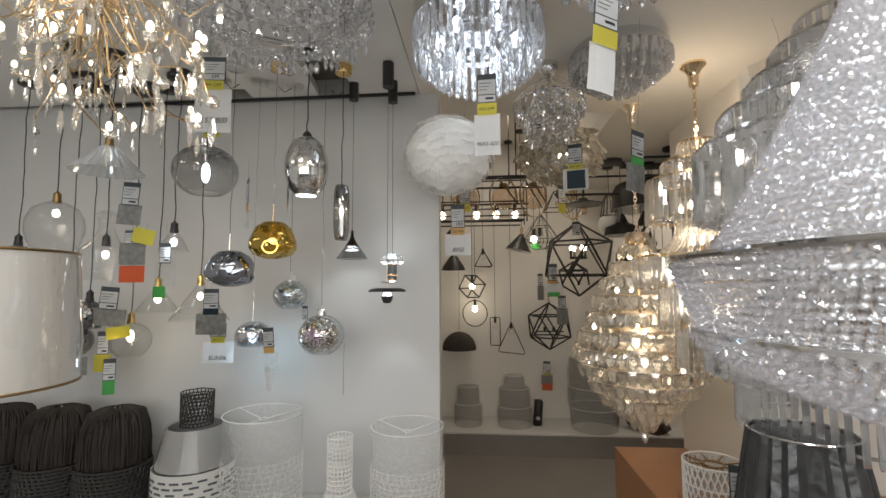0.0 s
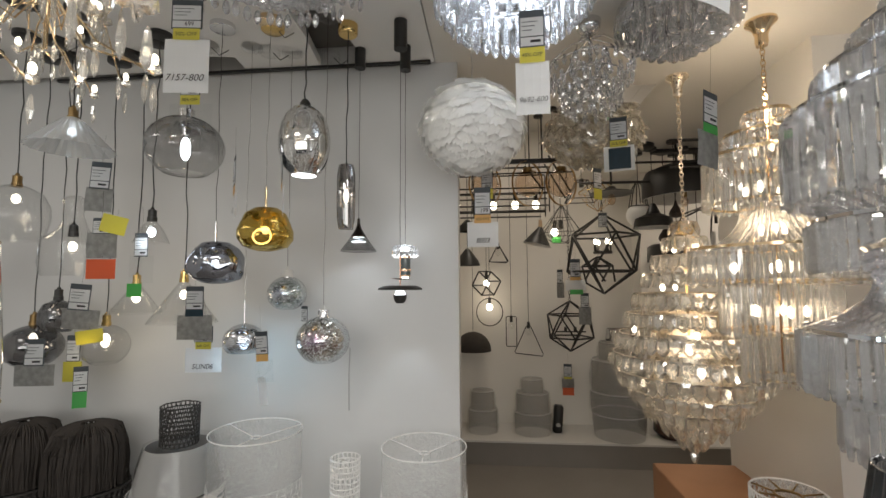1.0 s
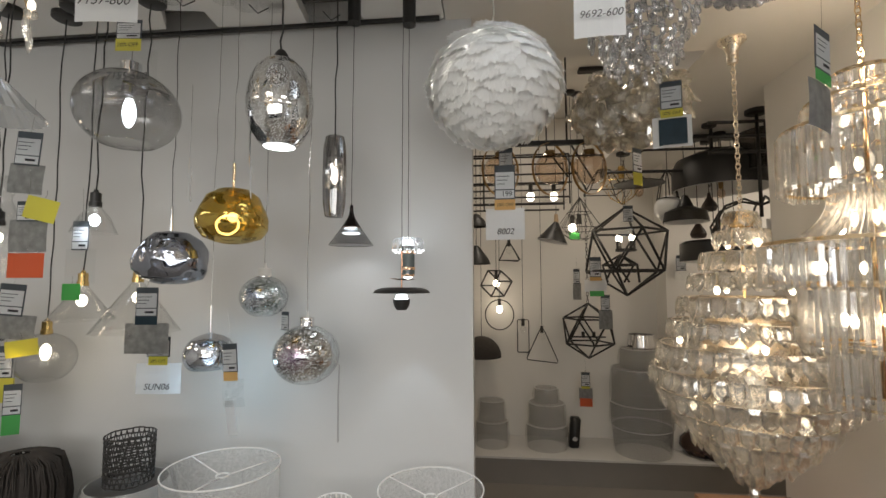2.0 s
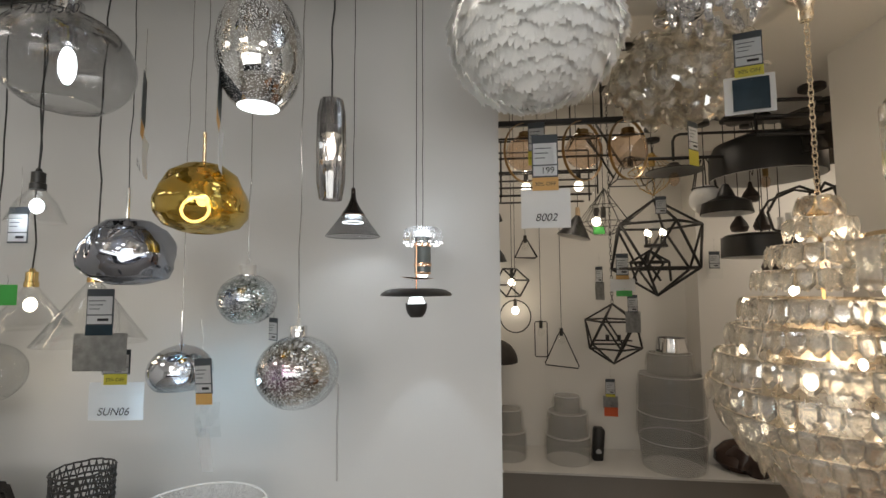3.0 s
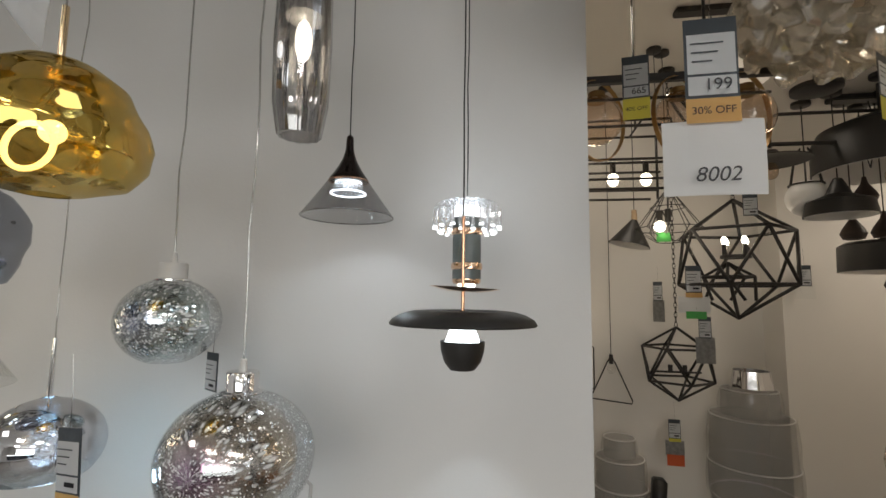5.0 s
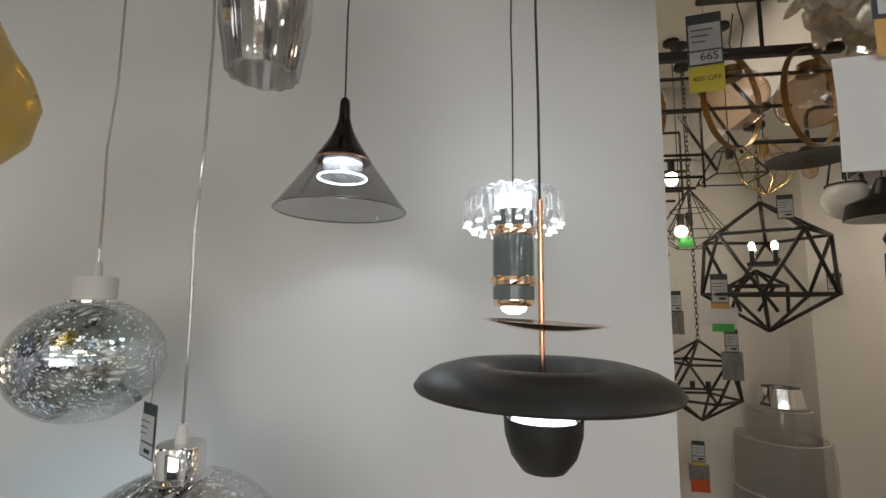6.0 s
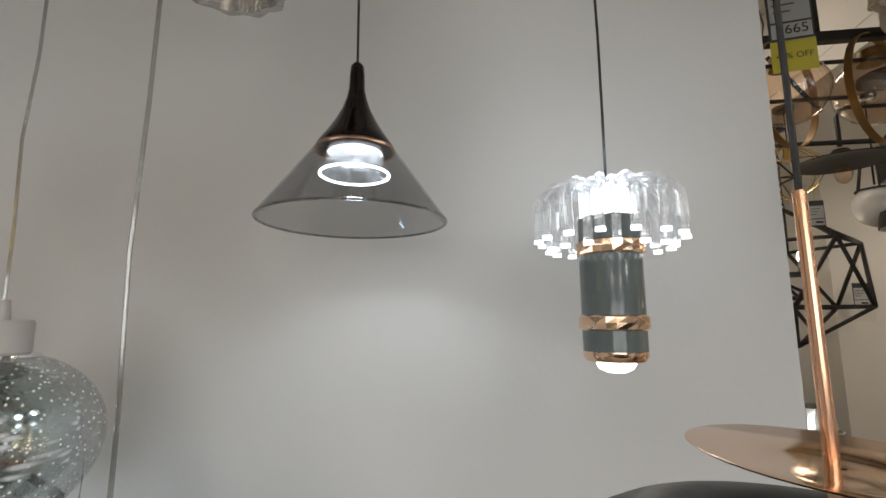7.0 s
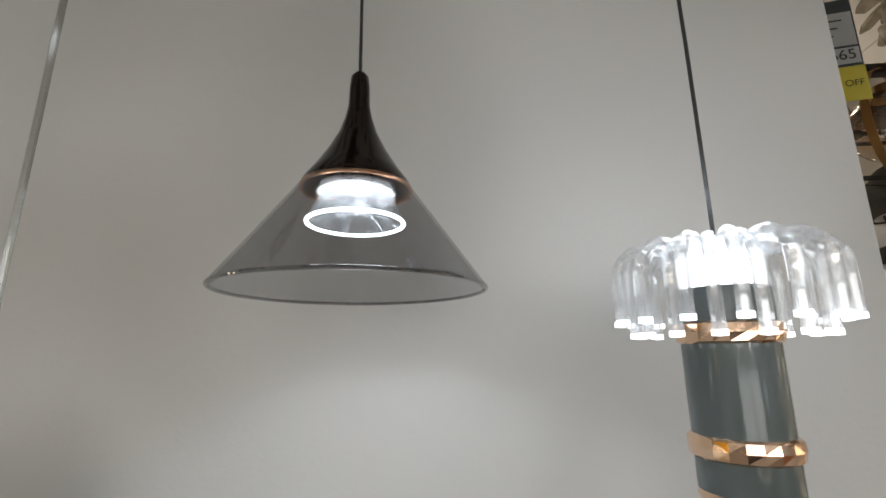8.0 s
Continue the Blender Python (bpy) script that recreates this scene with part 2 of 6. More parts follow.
f_noise, f_co, f_ramp = fn.new("ShaderNodeTexNoise"), fn.new("ShaderNodeTexCoord"), fn.new("ShaderNodeValToRGB")
f_noise.inputs["Scale"].default_value = 60
f_ramp.color_ramp.elements[0].color, f_ramp.color_ramp.elements[1].color = (0.92, 0.915, 0.90, 1), (0.96, 0.96, 0.955, 1)
fl_.new(f_co.outputs["Object"], f_noise.inputs["Vector"]), fl_.new(f_noise.outputs[0], f_ramp.inputs[0])
fl_.new(f_ramp.outputs[0], f_dif.inputs[0]), fl_.new(f_ramp.outputs[0], f_tra.inputs[0])
f_mix.inputs[0].default_value = 0.52
fl_.new(f_dif.outputs[0], f_mix.inputs[1]), fl_.new(f_tra.outputs[0], f_mix.inputs[2]), fl_.new(f_mix.outputs[0], fn["Material Output"].inputs[0])
M_LEDWHITE = glow("led_cool", (0.88, 0.95, 1.0), 5)
M_BULBWARM = glow("bulb_warm", (1.0, 0.89, 0.70), 6.5)
M_BULBCOOL = glow("bulb_cool", (0.85, 0.93, 1.0), 7)
M_ACRYLIC = glow("lit_acrylic_end", (0.93, 0.97, 1.0), 2.2)
M_CLEAR = thin_glass("clear_glass", (0.978, 0.978, 0.975), 0.6, 0.02, wave=0.15)
M_SMOKE = thin_glass("smoked_glass", (0.80, 0.80, 0.805), 0.35, 0.03)
M_DKSMOKE = thin_glass("dark_smoked_glass", (0.60, 0.60, 0.61), 0.9, 0.13)
M_FLUTED = thin_glass("fluted_smoke_glass", (0.64, 0.63, 0.63), 1.0, 0.20)
M_CRYSTAL = crystal("clear_crystal", (0.97, 0.98, 1.0), 0.50, 0.33, 0.09)
M_CHAMPAGNE = crystal("champagne_crystal", (1.0, 0.985, 0.95), 0.58, 0.34, 0.08)
M_AMBER = thin_glass("amber_glass", (0.95, 0.84, 0.73), 0.9, 0.10, wave=0.6)
M_POLYBAG = thin_glass("clear_plastic_wrap", (0.93, 0.93, 0.92), 0.5, 0.05, 0.16, wave=0.35, wave_scale=6)
M_GREYFAB = paint("grey_fabric", (0.38, 0.375, 0.37), 0.85, vary=0.08, bump=0.15, fine=300)
M_WHITEFAB = paint("white_shade_fabric", (0.66, 0.65, 0.63), 0.75, vary=0.05, bump=0.12, fine=260)
M_RATTAN = paint("dark_raffia", (0.030, 0.024, 0.020), 0.85, vary=0.4, scale=25, bump=0.2)
M_WOOD = paint("orange_brown_board", (0.40, 0.20, 0.10), 0.5, vary=0.1, bump=0.05)
M_SHEER = sheer("sheer_white_mesh", (0.80, 0.80, 0.79), 0.13, weave=0.10)
M_FILMDRUM = sheer("film_wrapped_grey_shade", (0.64, 0.63, 0.62), 0.17, 0.0, 0.05)
M_RODCRYSTAL = crystal("rod_crystal", (1.0, 0.985, 0.96), 0.60, 0.28, 0.10)
M_GLOSSWRAP = thin_glass("glossy_clear_wrap", (0.95, 0.945, 0.93), 0.9, 0.10, 0.04, wave=0.5, wave_scale=5)
M_PALEGOLD = paint("pale_champagne_metal", (0.88, 0.78, 0.64), 0.28, 1.0, vary=0.08, bump=0.02)
M_ORGANZA = thin_glass("grey_organza", (0.42, 0.43, 0.45), 0.5, 0.10, 0.4, wave=0.6)

# ---- mesh helpers ----


def as_mesh(bm, material, smooth=True, name="mesh"):
    me = bpy.data.meshes.new(name)
    bm.normal_update()
    for e in bm.edges:
        if len(e.link_faces) == 2 and e.calc_face_angle(0.0) > 0.7:
            e.smooth = False
    bm.to_mesh(me)
    bm.free()
    me.materials.append(material)
    if smooth:
        for p in me.polygons:
            p.use_smooth = True
    return me


def thing(name, place, label, category, group="", kind=""):
    ob = new(name)
    ob.empty_display_size = 0.05
    ob.matrix_world = Matrix.Translation(place)
    return tagged(ob, label, category, group, kind)


def part(name, bm, material, parent, label="", smooth=True):
    ob = new(name, as_mesh(bm, material, smooth, name) if isinstance(bm, bmesh.types.BMesh) else bm)
    if parent is not None:
        ob.parent = parent
    if label:
        ob["label"] = label
    return ob


def lathe(profile, seg=40, warp=None):
    """A surface turned round z from (radius, height) pairs."""
    bm = bmesh.new()
    rings = []
    for r, z in profile:
        if r < 1e-5:
            rings.append([bm.verts.new((0, 0, z))])
        else:
            rings.append([bm.verts.new((r * math.cos(2 * math.pi * i / seg), r * math.sin(2 * math.pi * i / seg), z)) for i in range(seg)])
    for a, b in zip(rings, rings[1:]):
        for i in range(seg):
            j = (i + 1) % seg
            quad = []
            for v in (a[i % len(a)], a[j % len(a)], b[j % len(b)], b[i % len(b)]):
                if v not in quad:
                    quad.append(v)
            if len(quad) > 2:
                bm.faces.new(quad)
    if warp:
        for v in bm.verts:
            v.co = warp(v.co.copy())
    bmesh.ops.recalc_face_normals(bm, faces=bm.faces)
    return bm


def shell(profile, thick=0.003):
    """The profile and back along its inside: a wall with thickness."""
    return list(profile) + [(max(0.001, r - thick), z) for r, z in reversed(profile)]


def arc(r, z, a0, a1, n=14, squash=1.0):
    """Points of a sphere's outline from polar angle a0 to a1 (degrees from the top)."""
    return [(r * math.sin(radians(a0 + (a1 - a0) * i / n)), z + squash * r * math.cos(radians(a0 + (a1 - a0) * i / n))) for i in range(n + 1)]


def add_tube(bm, points, r, seg=6, closed=False):
    pts = [Vector(p) for p in points]
    rings = []
    last = None
    for i, p in enumerate(pts):
        if closed:
            d = pts[(i + 1) % len(pts)] - pts[i - 1]
        else:
            d = pts[min(i + 1, len(pts) - 1)] - pts[max(i - 1, 0)]
        d.normalize()
        side = d.cross(Vector((0, 0, 1)) if abs(d.z) < 0.95 else Vector((1, 0, 0))).normalized()
        if last is not None and side.dot(last) < 0:
            side = -side
        last = side
        up = d.cross(side)
        rings.append([bm.verts.new(p + r * (math.cos(2 * math.pi * k / seg) * side + math.sin(2 * math.pi * k / seg) * up)) for k in range(seg)])
    pairs = list(zip(rings, rings[1:])) + ([(rings[-1], rings[0])] if closed else [])
    for a, b in pairs:
        for k in range(seg):
            bm.faces.new((a[k], a[(k + 1) % seg], b[(k + 1) % seg], b[k]))
    if not closed:
        bm.faces.new(rings[0][::-1]), bm.faces.new(rings[-1])
    return bm


def tube(points, r, seg=6, closed=False):
    return add_tube(bmesh.new(), points, r, seg, closed)


def circle(r, z=0.0, n=32, centre=(0, 0)):
    return [(centre[0] + r * math.cos(2 * math.pi * i / n), centre[1] + r * math.sin(2 * math.pi * i / n), z) for i in range(n)]


def add_box(bm, x0, x1, y0, y1, z0, z1, bevel=0.0):
    made = bmesh.ops.create_cube(bm, size=1, matrix=Matrix.LocRotScale(((x0 + x1) / 2, (y0 + y1) / 2, (z0 + z1) / 2), None, (x1 - x0, y1 - y0, z1 - z0)))
    if bevel:
        edges = {e for v in made["verts"] for e in v.link_edges}
        bmesh.ops.bevel(bm, geom=list(edges), offset=bevel, segments=2, affect="EDGES")
    return bm


def slab(x0, x1, y0, y1, z0, z1, bevel=0.0):
    return add_box(bmesh.new(), x0, x1, y0, y1, z0, z1, bevel)


def prism(outline, z0, z1):
    bm = bmesh.new()
    low, high = [bm.verts.new((x, y, z0)) for x, y in outline], [bm.verts.new((x, y, z1)) for x, y in outline]
    bm.faces.new(low[::-1]), bm.faces.new(high)
    for i in range(len(outline)):
        j = (i + 1) % len(outline)
        bm.faces.new((low[i], low[j], high[j], high[i]))
    bmesh.ops.recalc_face_normals(bm, faces=bm.faces)
    return bm


def structure(name, bm, material, label, category):
    ob = part(name, bm, material, None, smooth=False)
    return tagged(ob, label, category, kind="structure")


# ---- setting ----
structure("floor", slab(-3.6, 3.6, -3.2, 6.2, -0.1, 0), M_FLOOR, "grey-brown smooth shop floor", "floor")
structure("wall_feature", slab(-3.5, -0.280, 2.733, 2.873, 0, 3.2), M_WALL, "white painted display wall behind the hanging lamps", "wall")
structure("wall_back", slab(-1.2, 1.50, 5.7, 5.85, 0, 3.6), M_BEIGE, "warm white painted back wall of the alcove", "wall")
structure("wall_pilaster", slab(1.50, 3.5, 5.42, 5.85, 0, 3.6), M_BEIGE, "warm white painted wall standing forward of the back wall", "wall")
structure("wall_alcove_side", slab(-1.35, -1.2, 2.873, 5.85, 0, 3.6), M_BEIGE, "warm white painted side wall of the alcove", "wall")
structure("wall_block", slab(1.45, 3.5, 2.66, 3.63, 0, 3.2), M_BEIGE, "warm white painted wall block beside the chandeliers", "wall")
structure("wall_left", slab(-3.5, -3.35, -3.0, 2.733, 0, 3.2), M_WALL, "white painted side wall", "wall")
structure("wall_right", slab(3.35, 3.5, -3.0, 2.66, 0, 3.2), M_WALL, "white painted side wall", "wall")
structure("wall_alcove_right", slab(3.35, 3.5, 3.63, 5.42, 0, 3.6), M_BEIGE, "warm white painted side wall", "wall")
structure("wall_entrance", slab(-3.5, 3.5, -3.15, -3.0, 2.75, 3.2), M_WALL, "white painted wall behind the walk", "wall")

for x0, x1 in ((-3.5, -2.35), (2.35, 3.5)):
    structure("wall_front", slab(x0, x1, -3.15, -3.0, 0, 2.75), M_WALL, "white painted wall beside the shop front", "wall")
structure("wall_front_sill", slab(-2.35, 2.35, -3.15, -3.0, 0, 0.35), M_WALL, "low white wall below the shop front", "wall")
# shop front out of view, added to give the frontal fill a source
front = thing("window_1", (0, -3.08, 0.35), "unseen glazed shop front in black frames, added round the fill lamp", "window", kind="structure")
for x in (-2.33, -0.8, 0.8, 2.33):
    part("window_frame", slab(x - 0.025, x + 0.025, -0.03, 0.03, 0, 2.4), M_BLACK, front, smooth=False)
for x0, x1 in ((-2.3, -0.83), (-0.77, 0.77), (0.83, 2.3)):
    pane = part("pane", slab(x0, x1, -0.006, 0.0, 0.02, 2.38), M_CLEAR, front, smooth=False)
    pane.visible_shadow = False
# the shade of the open ceiling gaps is put into this sheet's dark colour
structure("ceiling_plenum", slab(-3.5, 3.5, -3.0, 2.873, 3.12, 3.2), M_PLENUM, "sheet above the ceiling boards, dark grey for the shade in their gaps", "ceiling")
# ceiling boards with a dark gap along the wall and slanting gaps between them
structure("ceiling", prism([(-3.35, -3.0), (-0.96, -3.0), (-0.99, 2.38), (-1.03, 2.715), (-1.45, 2.68), (-1.44, 2.56), (-1.62, 2.53), (-1.70, 2.67), (-3.35, 2.67)], 3.0, 3.05), M_CEIL, "white painted ceiling boards with dark gaps", "ceiling")
structure("ceiling_middle", prism([(-0.955, -3.0), (-0.80, -3.0), (-0.80, 2.26), (-0.985, 2.26)], 3.02, 3.06), M_CEIL, "white painted ceiling boards", "ceiling")
structure("ceiling_right", prism([(-0.795, -3.0), (-0.40, -3.0), (-0.40, 2.72), (-0.76, 2.71), (-0.795, 2.39)], 3.0, 3.05), M_CEIL, "white painted ceiling board beside a slanting gap", "ceiling")
structure("ceiling_chandeliers", slab(-0.395, 3.35, -3.0, 3.14, 3.0, 3.10), M_BEIGE, "warm white ceiling over the chandeliers", "ceiling")
structure("ceiling_lowered", slab(0.90, 3.35, 3.14, 5.7, 3.0, 3.10), M_BEIGE, "warm white lowered ceiling of the alcove", "ceiling")
structure("ceiling_step", slab(0.90, 0.98, 3.14, 5.7, 3.104, 3.6), M_BEIGE, "warm white step between two ceiling heights", "ceiling")
structure("ceiling_beam", slab(-1.2, 0.90, 3.06, 3.14, 3.104, 3.6), M_BEIGE, "warm white beam over the opening", "ceiling")
structure("ceiling_raised", slab(-1.2, 0.98, 3.06, 5.85, 3.604, 3.7), M_BEIGE, "warm white raised ceiling of the alcove", "ceiling")
structure("track_rail", slab(-2.6, -0.42, 2.69, 2.71, 2.985, 2.999), M_BLACK, "black lighting track along the ceiling edge", "rail")
structure("display_plinth", slab(-3.3, -0.29, 2.12, 2.723, 0, 0.60, 0.004), M_LEDGE, "low white display plinth below the hanging lamps", "plinth")
structure("alcove_ledge", slab(-1.19, 3.3, 5.10, 5.69, 0, 0.22), M_FLOOR, "low grey-brown ledge along the back wall", "ledge")
structure("ledge_top", slab(-1.19, 3.3, 5.09, 5.69, 0.222, 0.24), M_LEDGE, "thin white laminate top of the ledge", "ledge")
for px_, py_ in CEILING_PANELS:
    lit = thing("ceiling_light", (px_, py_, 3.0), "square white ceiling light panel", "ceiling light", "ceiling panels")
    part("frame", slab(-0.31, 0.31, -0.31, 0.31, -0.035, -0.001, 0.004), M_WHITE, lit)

# ---- pendants ----


def cord(parent, top, bottom, r=0.0022, material=None, name="cord", wobble=0.004, seed=0):
    rnd = random.Random(seed)
    pts = [(wobble * rnd.uniform(-1, 1) * (0 < i < 12), wobble * rnd.uniform(-1, 1) * (0 < i < 12), bottom + (top - bottom) * i / 12) for i in range(13)]
    return part(name, tube(pts, r, 6), material or M_CORD, parent)


def canopy(parent, z, r, h, material, name="canopy"):
    return part(name, lathe([(0, z - h), (r * 0.9, z - h), (r, z - h * 0.85), (r, z), (0, z)], 28), material, parent)


def pendant(name, x, y, z, label, group="pendants on the display wall"):
    return thing(name, (x, y, z), label, "pendant lamp", group)


def lava_warp(seed, amount):
    def w(co):
        n1 = noise.noise(Vector((co.x * 12 + seed, co.y * 12, co.z * 12)))
        n2 = noise.noise(Vector((co.x * 4 + seed, co.y * 4 + 3, co.z * 4)))
        k = 1 + amount * (0.55 * n1 + 1.0 * n2)
        return Vector((co.x * k, co.y * k, co.z * (1 + 0.3 * amount * n2)))
    return w


def bulb(parent, x, y, z, r=0.02, material=None, long=1.0, name="bulb"):
    bm = lathe(arc(r, 0, 0, 180, 10, long), 16)
    bmesh.ops.translate(bm, verts=bm.verts, vec=(x, y, z))
    return part(name, bm, material or M_BULBWARM, parent)


CEIL = 3.0


def lava_pendant(x, y, z, r, h, seed, metal, tint, label, stem, cord_mat, glow_mat):
    p = pendant("pendant_lamp", x, y, z, label)
    prof = [(0.012, h * 0.5), (r * 0.42, h * 0.47), (r * 0.72, h * 0.34), (r * 0.93, h * 0.12), (r, -h * 0.05), (r * 0.94, -h * 0.24), (r * 0.75, -h * 0.40), (r * 0.42, -h * 0.48), (r * 0.26, -h * 0.50)]
    fine = []
    for a, b in zip(prof, prof[1:]):
        for k in range(4):
            fine.append((a[0] + (b[0] - a[0]) * k / 4, a[1] + (b[1] - a[1]) * k / 4))
    fine.append(prof[-1])
    part("shade", lathe(fine, 56, lava_warp(seed, 0.30)), metal, p, label=tint)
    part("stem", lathe([(0, 0.5 * h + 0.09), (0.005, 0.5 * h + 0.09), (0.005, 0.5 * h - 0.01), (0.02, 0.5 * h - 0.012), (0.02, 0.5 * h - 0.03), (0, 0.5 * h - 0.03)], 14), stem, p)
    bulb(p, 0, 0, -0.005, 0.017, glow_mat)
    if glow_mat is M_BULBWARM:
        part("inner_ring", tube([(0.040 * math.cos(a * 0.2618), -0.03, -0.035 + 0.032 * math.sin(a * 0.2618)) for a in range(24)], 0.004, 8, True), glow_mat, p, "glowing ring lamp")
    cord(p, CEIL - z - 0.02, 0.5 * h + 0.08, 0.0014, cord_mat, seed=seed)
    canopy(p, CEIL - z, 0.055, 0.025, stem)
    return p


M_GOLDMIRROR = mirrored_glass("gold_mirror_glass", (0.66, 0.50, 0.14), -0.6, -0.3, fade_to=(0.85, 0.66, 0.2), keep=0.58, wave=0.45, wave_scale=11)
M_CHROMEMIRROR = mirrored_glass("smoke_mirror_glass", (0.42, 0.44, 0.49), -0.6, -0.3, fade_to=(0.45, 0.46, 0.52), keep=0.72, wave=0.2, wave_scale=10)
lava_pendant(-1.090, 2.25, 2.047, 0.114, 0.190, 3.0, M_GOLDMIRROR, "dented gold mirrored glass", "melted-form gold mirrored glass pendant lamp, lit", M_GOLD, M_CLEARCORD, M_BULBWARM)
lava_pendant(-1.330, 2.27, 1.905, 0.120, 0.185, 8.0, M_CHROMEMIRROR, "dented smoky mirrored glass", "melted-form smoky chrome glass pendant lamp, lit", M_CHROME, M_CORD, M_BULBCOOL)

# smoked bubble
p = pendant("pendant_lamp", -1.368, 2.10, 2.372, "large smoked glass bubble pendant lamp, clear towards its open base")
M_BUBBLE = mirrored_glass("smoke_fade_glass", (0.46, 0.46, 0.47), -0.08, 0.16, fade_to=(0.92, 0.92, 0.92), keep=0.34)
part("shade", lathe(shell([(0.03, 0.128)] + arc(0.150, 0, 14, 148, 22, 0.86), 0.004), 56), M_BUBBLE, p, "smoked glass bubble")
part("socket", lathe([(0, 0.16), (0.03, 0.16), (0.03, 0.09), (0.018, 0.085), (0.018, 0.05), (0, 0.05)], 20), M_CHROME, p)
bulb(p, 0, 0, -0.005, 0.019, M_BULBCOOL, 2.6)
cord(p, CEIL - p.location.z, 0.15, 0.0018, M_CLEARCORD, seed=1)
canopy(p, CEIL - p.location.z, 0.05, 0.025, M_CLEAR)

# crackled silver egg
p = pendant("pendant_lamp", -0.875, 2.14, 2.395, "egg-shaped crackled mercury glass pendant lamp, lit")
M_EGG = mirrored_glass("mercury_glass", (0.66, 0.65, 0.63), -0.4, -0.3, keep=0.86, crackle=0.30, crackle_scale=230, wave=0.05, wave_scale=14)
egg = [(0.022, 0.148), (0.05, 0.135), (0.078, 0.105), (0.096, 0.06), (0.104, 0.01), (0.102, -0.04), (0.09, -0.09), (0.068, -0.128), (0.052, -0.145)]
part("shade", lathe(shell(egg, 0.003), 48), M_EGG, p, "crackled silver glass")
part("cap", lathe([(0, 0.175), (0.012, 0.175), (0.022, 0.16), (0.022, 0.145), (0, 0.145)], 20), M_BLACK, p)
part("diffuser", lathe([(0, -0.132), (0.05, -0.136), (0.052, -0.142), (0, -0.142)], 28), glow("egg_diffuser", (0.92, 0.96, 1.0), 3.0), p, "white glowing diffuser")
cord(p, CEIL - p.location.z, 0.17, 0.003, M_CORD, seed=2)
canopy(p, CEIL - p.location.z, 0.055, 0.03, M_BLACK)

# tall smoked tube
p = pendant("pendant_lamp", -0.757, 2.33, 2.20, "slim faceted smoked glass tube pendant lamp, lit")
tubep = [(0.021, 0.145), (0.031, 0.140), (0.039, 0.10), (0.041, 0.0), (0.039, -0.10), (0.031, -0.150)]
tube_glass = lathe(shell(tubep, 0.004), 48)
for v in tube_glass.verts:
    k = 1 + 0.045 * math.cos(12 * math.atan2(v.co.y, v.co.x))
    v.co.x, v.co.y = v.co.x * k, v.co.y * k
part("shade", tube_glass, M_FLUTED, p, "dark fluted smoked glass")
part("inner_glass", lathe([(0, 0.062), (0.029, 0.062), (0.029, 0.036), (0, 0.036)], 24), M_WHITE, p, "white inner sleeve")
bulb(p, 0, 0, 0.0, 0.013, M_BULBWARM, 2.6)
cord(p, CEIL - p.location.z, 0.138, 0.0026, M_CORD, seed=3)
canopy(p, CEIL - p.location.z, 0.045, 0.05, M_BRASS)

# smoked glass cone with a led cup
p = pendant("pendant_lamp", -0.761, 2.548, 2.018, "smoked glass cone pendant lamp with a black neck and led cup")
part("shade", lathe(shell([(0.0375, 0.024), (0.0395, 0.020), (0.064, -0.0145), (0.0895, -0.050)], 0.0022), 72), M_SMOKE, p, "grey smoked glass cone")
part("rim", tube(circle(0.0885, -0.050, 72), 0.0013, 8, True), M_DKSMOKE, p)
part("neck", lathe([(0, 0.113), (0.004, 0.1125), (0.0066, 0.109), (0.0074, 0.100), (0.0078, 0.085), (0.0100, 0.075), (0.0140, 0.063), (0.0212, 0.049), (0.0300, 0.035), (0.0375, 0.0245), (0.0385, 0.0215), (0.036, 0.020), (0, 0.0225)], 56), paint("black_chrome", (0.045, 0.036, 0.034), 0.12, 0.9, vary=0.1, bump=0), p, "glossy black chrome neck")
part("collar", tube(circle(0.0378, 0.0205, 56), 0.0014, 8, True), M_COPPER, p)
part("led_cup", lathe(shell([(0.0275, 0.0195), (0.0268, 0.012), (0.0300, 0.006), (0.0330, -0.003)], 0.002), 56), crystal("led_cup_glass", (0.96, 0.98, 1.0), 0.50, 0.30, 0.16), p, "clear lens cup")
part("led_ring", tube(circle(0.0330, -0.0035, 56), 0.0014, 8, True), glow("led_ring", (0.9, 0.96, 1), 5), p, "bright led ring")
part("led", lathe([(0, 0.0195), (0.024, 0.0195), (0.026, 0.017), (0.021, 0.012), (0.012, 0.009), (0, 0.008)], 32), M_LEDWHITE, p, "bright white led")
for k in range(7):
    a = 2 * math.pi * k / 7 + 0.3
    part("lens_rib", tube([(0.014 * math.cos(a), 0.014 * math.sin(a), 0.010), (0.022 * math.cos(a), 0.022 * math.sin(a), 0.003), (0.0315 * math.cos(a), 0.0315 * math.sin(a), -0.002)], 0.0022, 6), M_CRYSTAL, p)
cord(p, CEIL - p.location.z - 0.1, 0.11, 0.0013, M_CORD, wobble=0.001, seed=4)
part("canopy", lathe([(0, 0.88), (0.027, 0.88), (0.027, 0.99), (0, 0.99)], 28), M_BLACK, p, "black cylinder canopy")
cone_spot = lamp("SPOT", "cone_led_light", (-0.761, 2.548, 2.010), 0.62, COOL, 0.012, (-0.763, 2.56, 1.0))
cone_spot.data.spot_size, cone_spot.data.spot_blend = radians(140), 0.45

